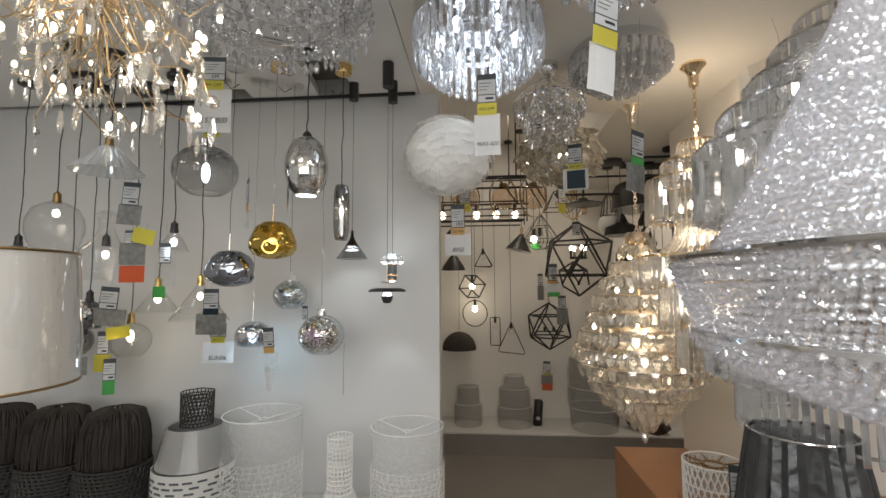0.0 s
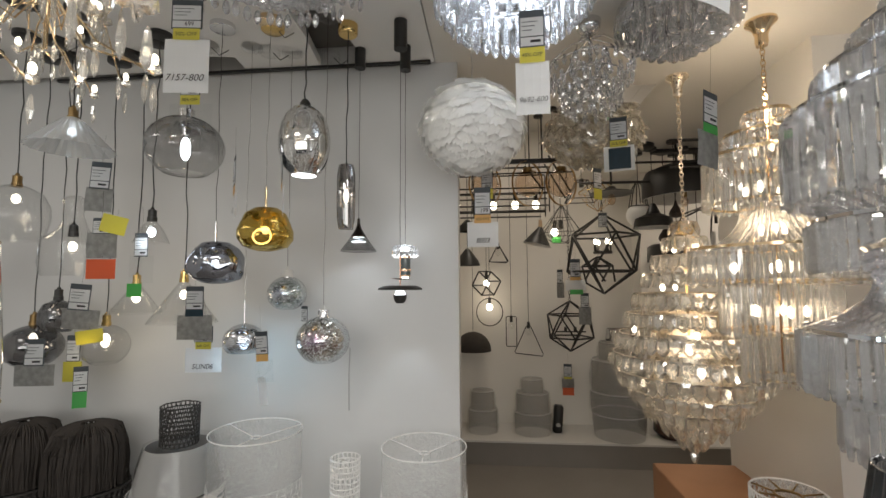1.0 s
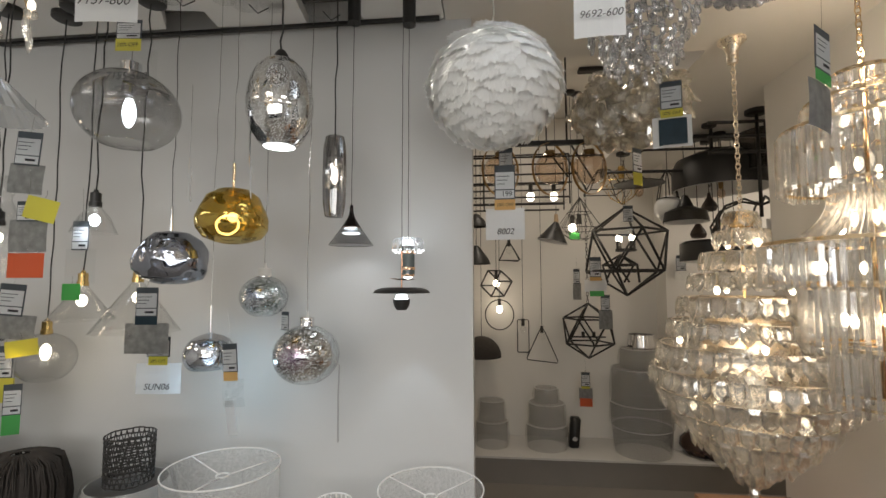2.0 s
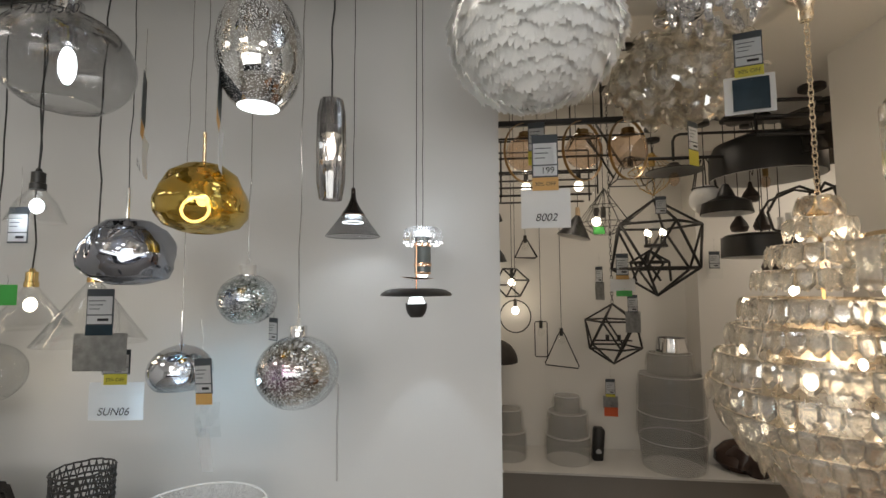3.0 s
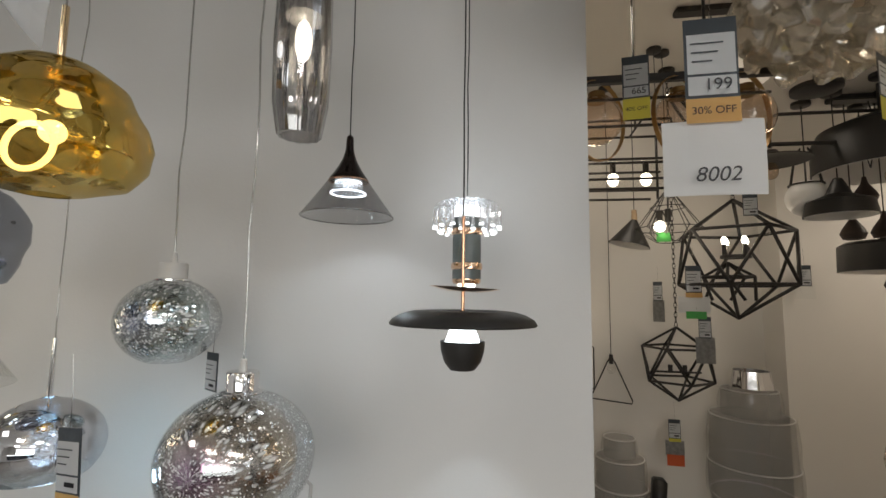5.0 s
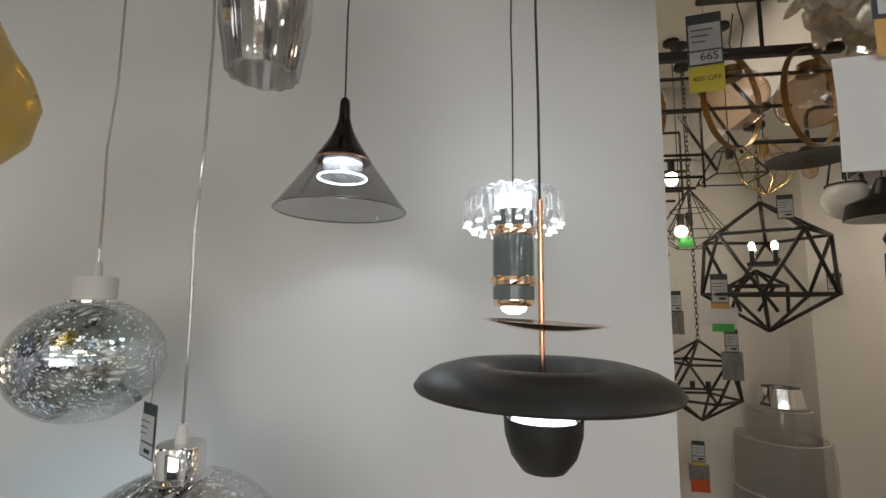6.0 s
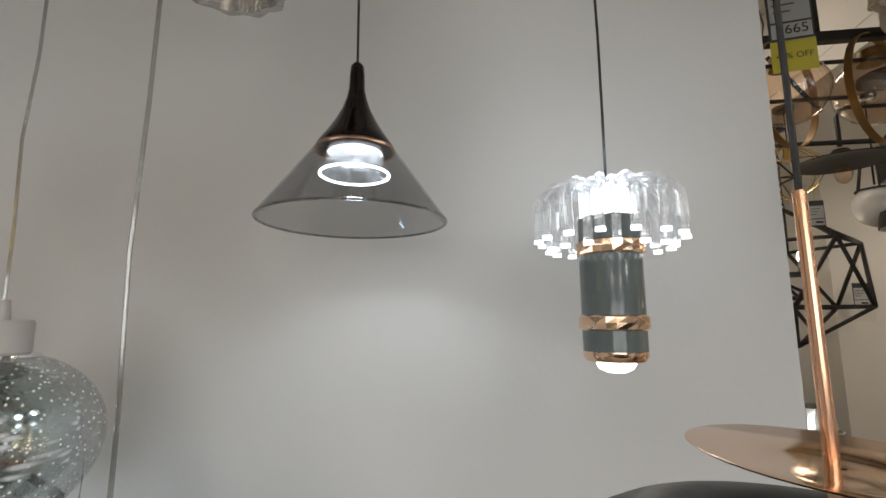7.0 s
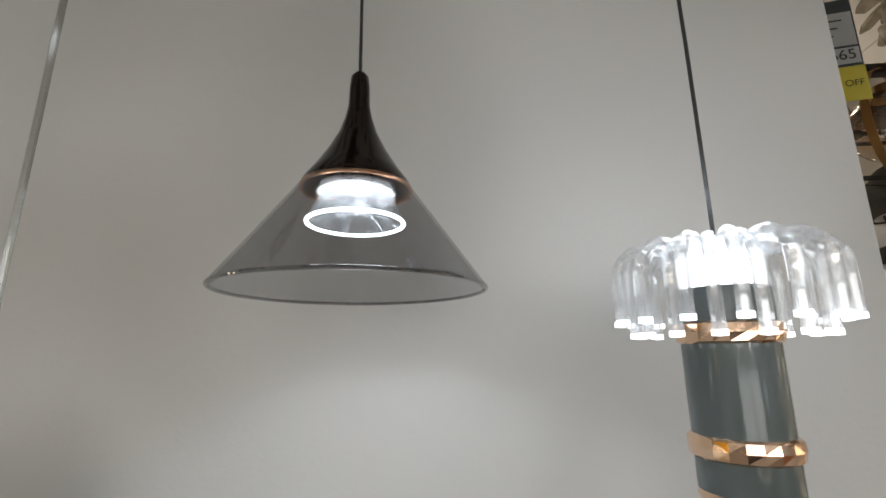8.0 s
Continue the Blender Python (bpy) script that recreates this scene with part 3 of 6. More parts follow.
# lacquered cylinder with a crown of acrylic rods
p = pendant("pendant_lamp", -0.528, 2.546, 1.918, "grey-green lacquered cylinder pendant with gold bands and acrylic crown")
part("body", lathe([(0, 0.045), (0.0255, 0.045), (0.0262, 0.043), (0.0262, -0.0685), (0, -0.0685)], 48), M_LACQUER, p)
for z0 in (0.0185, -0.0450):
    bm = lathe([(0.0262, 0.0065 + z0), (0.0285, 0.005 + z0), (0.0292, z0), (0.0285, -0.005 + z0), (0.0262, -0.0065 + z0)], 22)
    bmesh.ops.triangulate(bm, faces=bm.faces)
    for i, v in enumerate(bm.verts):
        k = 1 + 0.012 * math.sin(i * 2.4)
        v.co.x, v.co.y = v.co.x * k, v.co.y * k
    part("band", bm, M_ROSE, p, "faceted polished gold band", smooth=False)
part("foot", lathe([(0.0262, -0.0685), (0.0264, -0.0725), (0.024, -0.0765), (0.017, -0.078), (0, -0.078)], 40), M_ROSE, p, "rose gold foot")
part("diffuser", lathe([(0.017, -0.0775), (0.014, -0.083), (0.008, -0.086), (0, -0.087)], 28), glow("spot_diffuser", (0.98, 0.97, 0.93), 5), p, "glowing round diffuser")
part("led_collar", lathe([(0, 0.069), (0.019, 0.069), (0.0235, 0.065), (0.0235, 0.046), (0, 0.046)], 32), glow("led_collar", (0.92, 0.97, 1.0), 2.6), p, "bright led collar")
M_ROD = crystal("acrylic_rod", (0.985, 0.99, 1.0), 0.70, 0.22, 0.16)
for i in range(30):
    a = 2 * math.pi * i / 30
    out_r, drop = (0.0605, 0.027) if i % 2 else (0.051, 0.019)
    pts = [(0.020, 0.066)] + [(out_r - 0.02 + 0.02 * math.sin(k * math.pi / 12), 0.054 + 0.018 * math.cos(k * math.pi / 12)) for k in range(7)] + [(out_r, drop)]
    bm = tube([(r * math.cos(a), r * math.sin(a), z) for r, z in pts], 0.0038, 8)
    part("acrylic_rod", bm, M_ROD, p)
    part("rod_end", lathe([(0, 0.0), (0.0040, 0.0), (0.0040, -0.003), (0, -0.0035)], 10), M_ACRYLIC, p).location = (out_r * math.cos(a), out_r * math.sin(a), drop)
cord(p, CEIL - p.location.z - 0.1, 0.07, 0.0013, M_CORD, wobble=0.001, seed=5)
part("canopy", lathe([(0, 0.955), (0.027, 0.955), (0.027, 1.085), (0, 1.085)], 28), M_BLACK, p, "black cylinder canopy")
lamp("POINT", "acrylic_crown_light", (-0.528, 2.546, 2.03), 0.25, COOL, 0.03)
cylinder_spot = lamp("SPOT", "cylinder_downlight", (-0.528, 2.546, 1.826), 3.2, COOL, 0.008, (-0.528, 2.56, 1.0))
cylinder_spot.data.spot_size, cylinder_spot.data.spot_blend = radians(58), 0.35

# black disc with copper rod and copper dish
K = 1.12
p = pendant("pendant_lamp", -0.509, 2.320, 1.788, "matt black disc pendant lamp on a copper rod with bowl")
dprof = [(0.004, -0.004), (0.018, -0.004), (0.028, 0.0), (0.038, 0.008), (0.048, 0.0105), (0.06, 0.0095), (0.073, 0.006), (0.083, 0.0005), (0.0865, -0.0045), (0.0855, -0.0065), (0.075, -0.0045), (0.055, -0.002), (0.03, -0.006), (0.004, -0.010)]
part("disc", lathe([(K * r, K * z) for r, z in dprof], 72), M_BLACK, p, "matt black dished disc")
part("rod", tube([(0, 0, -0.02), (0, 0, 0.122 * K)], 0.0024, 12), M_COPPER, p, "copper rod")
part("copper_dish", lathe([(K * r, K * z) for r, z in ((0.002, 0.034), (0.02, 0.0335), (0.041, 0.0375), (0.042, 0.0372), (0.041, 0.0365), (0.02, 0.0322), (0.002, 0.0325))], 48), M_ROSE, p, "thin polished copper dish").rotation_euler = (0.0, 0.05, 0)
part("bowl", lathe(shell([(K * r, K * z) for r, z in ((0.0262, -0.025), (0.0255, -0.036), (0.0215, -0.049), (0.0145, -0.058), (0.001, -0.059))], 0.002), 40), M_BLACK, p, "black bowl")
part("led", lathe([(0, -0.012), (0.017, -0.012), (0.024, -0.032), (0, -0.034)], 28), M_LEDWHITE, p, "bright led column")
cord(p, CEIL - p.location.z - 0.1, 0.12 * K, 0.0012, M_CORD, wobble=0.001, seed=6)
part("canopy", lathe([(0, 1.075), (0.03, 1.075), (0.03, 1.21), (0, 1.21)], 28), M_BLACK, p, "black cylinder canopy")
lamp("POINT", "disc_bowl_light", (-0.519, 2.300, 1.750), 0.25, COOL, 0.012)

# half mirrored globe
p = pendant("pendant_lamp", -1.290, 2.46, 1.54, "round chrome-fade glass pendant lamp, lit")
M_FADE = mirrored_glass("chrome_fade_glass", (0.72, 0.73, 0.76), -0.075, 0.01, fade_to=(0.85, 0.92, 0.97), keep=0.86)
part("shade", lathe(shell([(0.012, 0.082)] + arc(0.094, 0, 12, 130, 18, 0.86), 0.003), 48), M_FADE, p)
part("stem", lathe([(0, 0.19), (0.003, 0.19), (0.005, 0.08), (0.018, 0.078), (0.018, 0.06), (0, 0.06)], 16), M_CHROME, p)
bulb(p, 0, 0, -0.005, 0.026, M_BULBCOOL, 1.3)
cord(p, CEIL - p.location.z, 0.18, 0.0013, M_CLEARCORD, seed=7)
canopy(p, CEIL - p.location.z, 0.05, 0.02, M_CLEAR)
lamp("POINT", "fade_globe_light", (-1.290, 2.46, 1.44), 1.0, (0.50, 0.79, 1.0), 0.03)

# firework glass balls
M_SPECK = mirrored_glass("speckled_clear_glass", (0.75, 0.78, 0.80), -0.4, -0.3, fade_to=(0.97, 0.98, 0.985), keep=0.10, crackle=0.17, crackle_scale=135)
M_FIRE = firework_mirror("firework_silver_coat", (0.30, 0.32, 0.46), (0.62, 0.68, 0.66))
M_FIREP = firework_mirror("firework_rose_coat", (0.42, 0.22, 0.40), (0.66, 0.58, 0.50))
for x, y, z, r, mat_, lab, capm, sd in ((-1.112, 2.53, 1.762, 0.094, M_FIRE, "speckled silver firework glass ball pendant lamp", M_WHITECORD, 8), (-0.893, 2.44, 1.548, 0.122, M_FIREP, "speckled rose-silver firework glass ball pendant lamp", M_CHROME, 9)):
    p = pendant("pendant_lamp", x, y, z, lab)
    part("shade", lathe(shell(arc(r, 0, 12, 158, 24, 0.90), 0.002), 56), M_SPECK, p, "clear glass with fine specks")
    # the dashes on this coat are painted reflections of the specks
    part("mirror_coat", lathe(arc(r * 0.86, 0, 8, 172, 24, 0.92), 56), mat_, p, "mirror coat inside the glass, speck reflections painted as dashes").location = (-0.10 * r, 0, 0)
    part("cap", lathe([(0, 0.9 * r + 0.03), (0.024, 0.9 * r + 0.03), (0.026, 0.9 * r + 0.027), (0.026, 0.9 * r - 0.006), (0, 0.9 * r - 0.006)], 24), capm, p)
    part("cap_ring", lathe([(0.026, 0.9 * r - 0.001), (0.034, 0.9 * r - 0.003), (0.034, 0.9 * r - 0.006), (0.026, 0.9 * r - 0.006)], 24), M_CHROME, p)
    part("cord_grip", lathe([(0, 0.9 * r + 0.05), (0.005, 0.9 * r + 0.05), (0.007, 0.9 * r + 0.028), (0, 0.9 * r + 0.028)], 12), M_WHITECORD, p)
    cord(p, (3.11 if x > -1 else CEIL) - z, 0.9 * r + 0.03, 0.0018, M_CLEARCORD, seed=sd)
    canopy(p, (3.12 if x > -1 else CEIL) - z, 0.05, 0.02, M_CLEAR)

# ---- feather ball ----


def feather_mesh(seed):
    """One feather tuft: a fan of thin curved barbs with a frayed lower edge."""
    rnd = random.Random(seed)
    bm = bmesh.new()
    for k in range(15):
        v = (k - 7) / 7
        x0, x1 = 0.010 * v, 0.044 * v + rnd.uniform(-0.003, 0.003)
        length = 0.068 * (1 - 0.34 * v * v) * rnd.uniform(0.90, 1.06)
        w, lift = 0.0090, rnd.uniform(-0.0015, 0.0015)
        last = None
        for i in range(4):
            u = i / 3
            x = x0 + (x1 - x0) * u ** 0.8
            y = 0.004 + 0.006 * u ** 2 + lift * u - 0.007 * v * v
            wd = w * (0.5, 1.0, 0.95, 0.22)[i]
            row = [bm.verts.new((x - wd, y, -length * u)), bm.verts.new((x + wd, y + 0.0010 * (k % 2), -length * u))]
            if last:
                bm.faces.new((last[0], last[1], row[1], row[0]))
            last = row
    root = [v for v in bm.verts if v.co.z > -0.0001]
    bmesh.ops.pointmerge(bm, verts=root, merge_co=(0, 0.004, 0.004))
    return as_mesh(bm, M_FEATHER, True, "feather")


feather_lamp = thing("feather_lamp", (-0.187, 2.27, 2.47), "round white goose-feather pendant lamp", "pendant lamp")
FR, FH = 0.226, 0.190
part("core", lathe(arc(FR * 0.93, 0, 4, 176, 16, FH / FR), 32), M_FEATHER, feather_lamp)
feathers = [feather_mesh(k) for k in range(6)]
rnd = random.Random(4)
for i in range(17):
    ring = 8 + 162 * i / 16
    count = max(7, int(29 * math.sin(radians(ring))))
    for k in range(count):
        polar = min(172, max(5, ring + rnd.uniform(-1.6, 1.6)))
        a = 360 * (k + 0.5 * (i % 2)) / count + rnd.uniform(-4, 4)
        ob = part("feather", feathers[rnd.randrange(6)], M_FEATHER, feather_lamp)
        n = Vector((math.sin(radians(polar)) * math.cos(radians(a)), math.sin(radians(polar)) * math.sin(radians(a)), math.cos(radians(polar))))
        down = (Vector((0, 0, -1)) + n * n.z)
        down = down.normalized() if down.length > 0.05 else Vector((1, 0, 0))
        side = n.cross(down).normalized()
        m = Matrix((side, n, -down)).transposed().to_4x4()
        s = rnd.uniform(0.9, 1.2)
        ob.matrix_local = Matrix.Translation((n.x * FR * 0.92, n.y * FR * 0.92, n.z * FH * 0.92)) @ m @ Matrix.Rotation(rnd.uniform(-0.2, 0.2), 4, "Y") @ Matrix.Rotation(rnd.uniform(-0.06, 0.10), 4, "X") @ Matrix.Scale(s, 4)
bulb(feather_lamp, 0, 0, 0.02, 0.035, M_WHITE, 1.3)
lamp("POINT", "feather_lamp_light", (-0.187, 2.27, 2.43), 1.6, (1.0, 0.95, 0.88), 0.06)
cord(feather_lamp, CEIL - 2.47, 0.18, 0.002, M_WHITECORD, seed=21)
canopy(feather_lamp, CEIL - 2.47, 0.05, 0.025, M_WHITE)

# ---- crystals ----


def drop_mesh(h, w, material, n=6, flat=0.55, name="crystal_drop"):
    """A cut drop: pointed top, facetted belly, pointed foot."""
    bm = lathe([(0, 0), (w * 0.28, -h * 0.12), (w * 0.5, -h * 0.55), (w * 0.34, -h * 0.82), (0, -h)], n)
    for v in bm.verts:
        v.co.y *= flat
    return as_mesh(bm, material, False, name)


def rod_mesh(h, w, material, name="crystal_rod", n=3):
    """A long prism bar with bevelled ends."""
    bm = lathe([(0, 0), (w * 0.4, -0.004), (w * 0.5, -0.012), (w * 0.5, -h + 0.012), (w * 0.35, -h + 0.002), (0, -h)], n)
    return as_mesh(bm, material, False, name)


def plate_mesh(h, w, material, name="crystal_plate"):
    """A bevelled rectangular plate with a pointed foot, raised in the middle of both faces."""
    bm = bmesh.new()
    ring = [(1.0, 0.72), (0.7, 1.0), (-0.7, 1.0), (-1.0, 0.72), (-1.0, -0.35), (-0.25, -1.0), (0.25, -1.0), (1.0, -0.35)]
    rim = [bm.verts.new((x * w / 2, 0, -h / 2 + z * h / 2)) for x, z in ring]
    for side in (1, -1):
        inner = [bm.verts.new((x * w * 0.30, side * w * 0.13, -h / 2 + z * h * 0.30)) for x, z in ring]
        for k in range(8):
            bm.faces.new((rim[k], rim[(k + 1) % 8], inner[(k + 1) % 8], inner[k]))
        bm.faces.new(inner)
    bmesh.ops.recalc_face_normals(bm, faces=bm.faces)
    return as_mesh(bm, material, False, name)


def bead_mesh(r, material, name="crystal_bead"):
    bm = bmesh.new()
    bmesh.ops.create_icosphere(bm, subdivisions=1, radius=r)
    return as_mesh(bm, material, False, name)


def ring_of(parent, mesh, name, r, z, count, seed, tilt=0.0, jitter=0.05, phase=0.0):
    rnd = random.Random(seed)
    for k in range(count):
        a = 2 * math.pi * (k + phase) / count + rnd.uniform(-jitter, jitter) / max(4, count)
        ob = new(name, mesh)
        ob.parent = parent
        ob.matrix_local = Matrix.Translation((r * math.cos(a), r * math.sin(a), z + rnd.uniform(-0.003, 0.003))) @ Matrix.Rotation(a + math.pi / 2 + rnd.uniform(-jitter, jitter) * 3, 4, "Z") @ Matrix.Rotation(tilt + rnd.uniform(-jitter, jitter), 4, "X")


def hoop(parent, r, z, material, w=0.004, name="hoop"):
    return part(name, tube(circle(r, z, 40), w, 6, True), material, parent)


def chain(parent, top, bottom, material, link=0.036):
    n = int((top - bottom) / (link * 0.72))
    for i in range(n):
        bm = tube([(0.010 * math.cos(a * math.pi / 6), 0, link / 2 * math.sin(a * math.pi / 6)) for a in range(12)], 0.0024, 5, True)
        ob = part("chain_link", bm, material, parent)
        ob.location, ob.rotation_euler = (0, 0, bottom + link * 0.72 * (i + 0.5)), (0, 0, (i % 2) * math.pi / 2)


def bell_canopy(parent, z, material, r=0.062, h=0.12):
    part("canopy", lathe([(0, z - h), (r * 0.35, z - h), (r * 0.42, z - h * 0.85), (r * 0.40, z - h * 0.6), (r * 0.6, z - h * 0.3), (r, z - h * 0.1), (r, z), (0, z)], 32), material, parent, "polished bell-shaped canopy")


# round tiered chandelier, lit warm
ch = thing("chandelier", (0.98, 3.05, 2.12), "large round tiered crystal chandelier with warm bulbs on gold chain", "chandelier", "crystal chandeliers")
plate_a, plate_b = plate_mesh(0.092, 0.064, M_CHAMPAGNE), plate_mesh(0.084, 0.058, M_CHAMPAGNE)
TIERS = [(-0.09, 0.11, 10), (-0.19, 0.17, 15), (-0.29, 0.225, 20), (-0.40, 0.275, 25), (-0.51, 0.325, 29), (-0.62, 0.375, 34), (-0.73, 0.41, 37), (-0.83, 0.39, 35), (-0.93, 0.33, 30), (-1.02, 0.25, 23), (-1.10, 0.17, 16), (-1.17, 0.08, 8)]
for i, (z, r, count) in enumerate(TIERS):
    hoop(ch, r - 0.012, z + 0.028, M_PALEGOLD, 0.0028)
    part("band", lathe(shell([(r * 0.52, z + 0.03), (r * 0.54, z - 0.035)], 0.002), 32), M_PALEGOLD, ch, "pale gold inner band")
    ring_of(ch, plate_a if i % 2 else plate_b, "crystal_plate", r, z + 0.03, int(1.2 * count), 30 + i, tilt=-0.10 if i < 7 else 0.30, jitter=0.10, phase=0.5 * (i % 2))
part("finial", drop_mesh(0.10, 0.05, M_CHAMPAGNE, 8, 1.0), M_CHAMPAGNE, ch).location = (0, 0, -1.20)
part("stem", tube([(0, 0, -1.15), (0, 0, 0.02)], 0.007, 8), M_GOLD, ch)
part("crown", lathe(shell([(0.05, 0.03), (0.06, 0.0), (0.045, -0.04)], 0.003), 24), M_GOLD, ch)
ring_of(ch, plate_b, "crystal_plate", 0.06, 0.03, 7, 77, tilt=-0.3)
for i, (z, r, count) in enumerate(((-0.12, 0.08, 2), (-0.34, 0.18, 3), (-0.58, 0.28, 4), (-0.86, 0.28, 4))):
    for k in range(count):
        a = 2 * math.pi * (k + 0.3 * i) / count - 1.2
        bulb(ch, r * math.cos(a), r * math.sin(a), z, 0.013, M_BULBWARM, 1.5)
for i in range(4):
    a = math.pi / 2 * i + 0.4
    part("rib", tube([(0.05 * math.cos(a), 0.05 * math.sin(a), 0.0)] + [((r - 0.015) * math.cos(a), (r - 0.015) * math.sin(a), z + 0.028) for z, r, c in TIERS], 0.0016, 6), M_PALEGOLD, ch)
chain(ch, 0.80, 0.03, M_PALEGOLD)
bell_canopy(ch, 0.88, M_PALEGOLD)
for z, w in ((1.90, 1.3), (1.35, 1.7)):
    lamp("POINT", "chandelier_light", (0.98, 3.05, z), w, WARM, 0.12)


def rod_chandelier(x, y, top, tiers, bells, material, label, frame_mat, lights, glow_mat, hung, pitch=0.034):
    """Stepped rings of hanging prism rods; bells are flared skirts of bent rods between them."""
    c = thing("chandelier", (x, y, top), label, "chandelier", "crystal chandeliers")
    meshes = {}
    for i, (z0, z1, r) in enumerate(tiers):
        h = round(z0 - z1, 3)
        mesh = meshes.setdefault(h, rod_mesh(h, 0.7 * pitch, material))
        ring_of(c, mesh, "crystal_rod", r, z0 - top, max(10, int(2 * math.pi * r / pitch)), 50 + i, jitter=0.04)
        part("band", lathe([(r - 0.012, z0 - top + 0.012), (r - 0.004, z0 - top + 0.012), (r - 0.004, z0 - top), (r - 0.012, z0 - top)], 40), frame_mat, c)
        part("band", lathe([(r - 0.020, z1 - top + 0.03), (r - 0.014, z1 - top + 0.03), (r - 0.014, z1 - top + 0.02), (r - 0.020, z1 - top + 0.02)], 40), frame_mat, c)
    for z0, z1, r0, r1, out in bells:
        n = max(14, int(2 * math.pi * r1 / 0.040))
        path = []
        for k in range(7):
            u = k / 6
            path.append((r0 + (r1 - r0) * (u ** 2.4 if out else 1 - (1 - u) ** 2.4), 0, z0 - top + (z1 - z0) * u))
        mesh = as_mesh(tube(path, 0.009, 5), material, False, "bent_rod")
        for k in range(n):
            ob = new("bent_rod", mesh)
            ob.parent = c
            ob.matrix_local = Matrix.Rotation(2 * math.pi * k / n, 4, "Z")
    low = min(t[1] for t in tiers)
    part("stem", tube([(0, 0, low - top + 0.05), (0, 0, 0)], 0.010, 8), frame_mat, c)
    for i, (z, r, count) in enumerate(lights):
        for k in range(count):
            a = 2 * math.pi * k / count - 1.9 + i
            bulb(c, r * math.cos(a), r * math.sin(a), z - top, 0.013, glow_mat, 1.9)
    if hung:
        chain(c, hung - top - 0.08, 0.0, frame_mat)
        bell_canopy(c, hung - top, frame_mat, 0.065, 0.12)
    return c


rod_chandelier(1.13, 2.50, 2.58, [(2.56, 2.45, 0.095), (2.46, 2.31, 0.18), (2.36, 2.13, 0.26), (1.95, 1.79, 0.335), (1.80, 1.57, 0.215), (1.58, 1.37, 0.14)], [(2.15, 1.95, 0.11, 0.25, True)], M_RODCRYSTAL, "tall tiered prism-rod crystal chandelier with gold frame, lit warm", M_GOLD, [(2.40, 0.06, 3), (2.22, 0.10, 4), (2.04, 0.05, 3), (1.87, 0.18, 6), (1.68, 0.10, 5)], M_BULBWARM, CEIL, 0.027)
# the lamp at 2.64 has no bulb: added above the rods to brighten the ceiling
lamp("POINT", "rod_chandelier_light", (1.13, 2.50, 2.64), 4.0, WARM, 0.05)
lamp("POINT", "rod_chandelier_light", (1.13, 2.50, 2.05), 1.6, WARM, 0.1)
lamp("POINT", "rod_chandelier_light", (1.13, 2.50, 1.66), 1.0, WARM, 0.08)
rod_chandelier(1.33, 1.78, 2.92, [(2.82, 2.68, 0.13), (2.71, 2.54, 0.22), (2.59, 2.40, 0.31), (2.47, 2.26, 0.41), (2.34, 2.05, 0.50), (1.99, 1.83, 0.45), (1.65, 1.46, 0.49), (1.46, 1.27, 0.39)], [(2.06, 1.91, 0.47, 0.30, False), (1.83, 1.65, 0.28, 0.46, True)], M_CRYSTAL, "wide stepped clear prism-rod crystal chandelier, unlit", M_CHROME, [], M_BULBWARM, CEIL)

# wide beaded lampshade chandelier
bc = thing("beaded_chandelier", (0.80, 0.80, 1.85), "wide conical chandelier hung with rows of crystal beads, chrome rim", "chandelier", "crystal chandeliers")
M_BEADS = crystal("bead_crystal", (0.98, 0.98, 1.0), 0.55, 0.20, 0.17)


def bead_rows(rows, seed, r_bead, parent, name):
    """Rows of small beads strung round a cone: too many to count."""
    rnd = random.Random(seed)
    bm = bmesh.new()
    src = bmesh.new()
    bmesh.ops.create_icosphere(src, subdivisions=1, radius=r_bead)
    base = [v.co.copy() for v in src.verts]
    tris = [[v.index for v in f.verts] for f in src.faces]
    src.free()
    verts, faces = [], []
    for i, (r, z) in enumerate(rows):
        n = int(2 * math.pi * r / (r_bead * 2.05))
        for k in range(n):
            a = 2 * math.pi * (k + 0.5 * (i % 2)) / n
            if math.sin(a) > 0.75:
                continue
            o = Vector((r * math.cos(a), r * math.sin(a), z + rnd.uniform(-0.002, 0.002)))
            turn = Euler((rnd.random() * 6, rnd.random() * 6, 0)).to_matrix()
            at = len(verts)
            verts += [tuple(o + turn @ b) for b in base]
            faces += [[at + q for q in t] for t in tris]
    bm.free()
    me = bpy.data.meshes.new(name)
    me.from_pydata(verts, [], faces)
    me.materials.append(M_BEADS)
    ob = part(name, me, M_BEADS, parent)
    ob["kind"] = "stuff"
    return ob


bead_rows([(0.12 + 0.285 * (1 - u) ** 1.25, 0.012 + 0.62 * u) for u in [i / 50 for i in range(51)]], 1, 0.0066, bc, "bead_net")
bead_rows([(0.475 - 0.03 * i / 7, -0.012 - 0.0125 * i) for i in range(10)], 2, 0.0066, bc, "bead_band")
bead_rows([(0.445 - 0.33 * (i / 8) ** 1.5, -0.14 - 0.019 * i) for i in range(9)], 3, 0.0105, bc, "bead_bowl")
part("rim", lathe([(0.447, 0.008), (0.478, 0.006), (0.484, 0.0), (0.478, -0.006), (0.447, -0.008)], 64), M_CHROME, bc, "chrome rim")
part("rim", lathe([(0.440, -0.126), (0.450, -0.128), (0.450, -0.136), (0.440, -0.138)], 64), M_CHROME, bc, "chrome rim")
part("liner", lathe([(0.385, 0.0), (0.11, 0.62), (0.10, 0.62), (0.375, 0.0)], 48), M_SHEER, bc, "sheer pale liner")
part("stem", tube([(0, 0, -0.2), (0, 0, 1.12)], 0.01, 8), M_CHROME, bc)
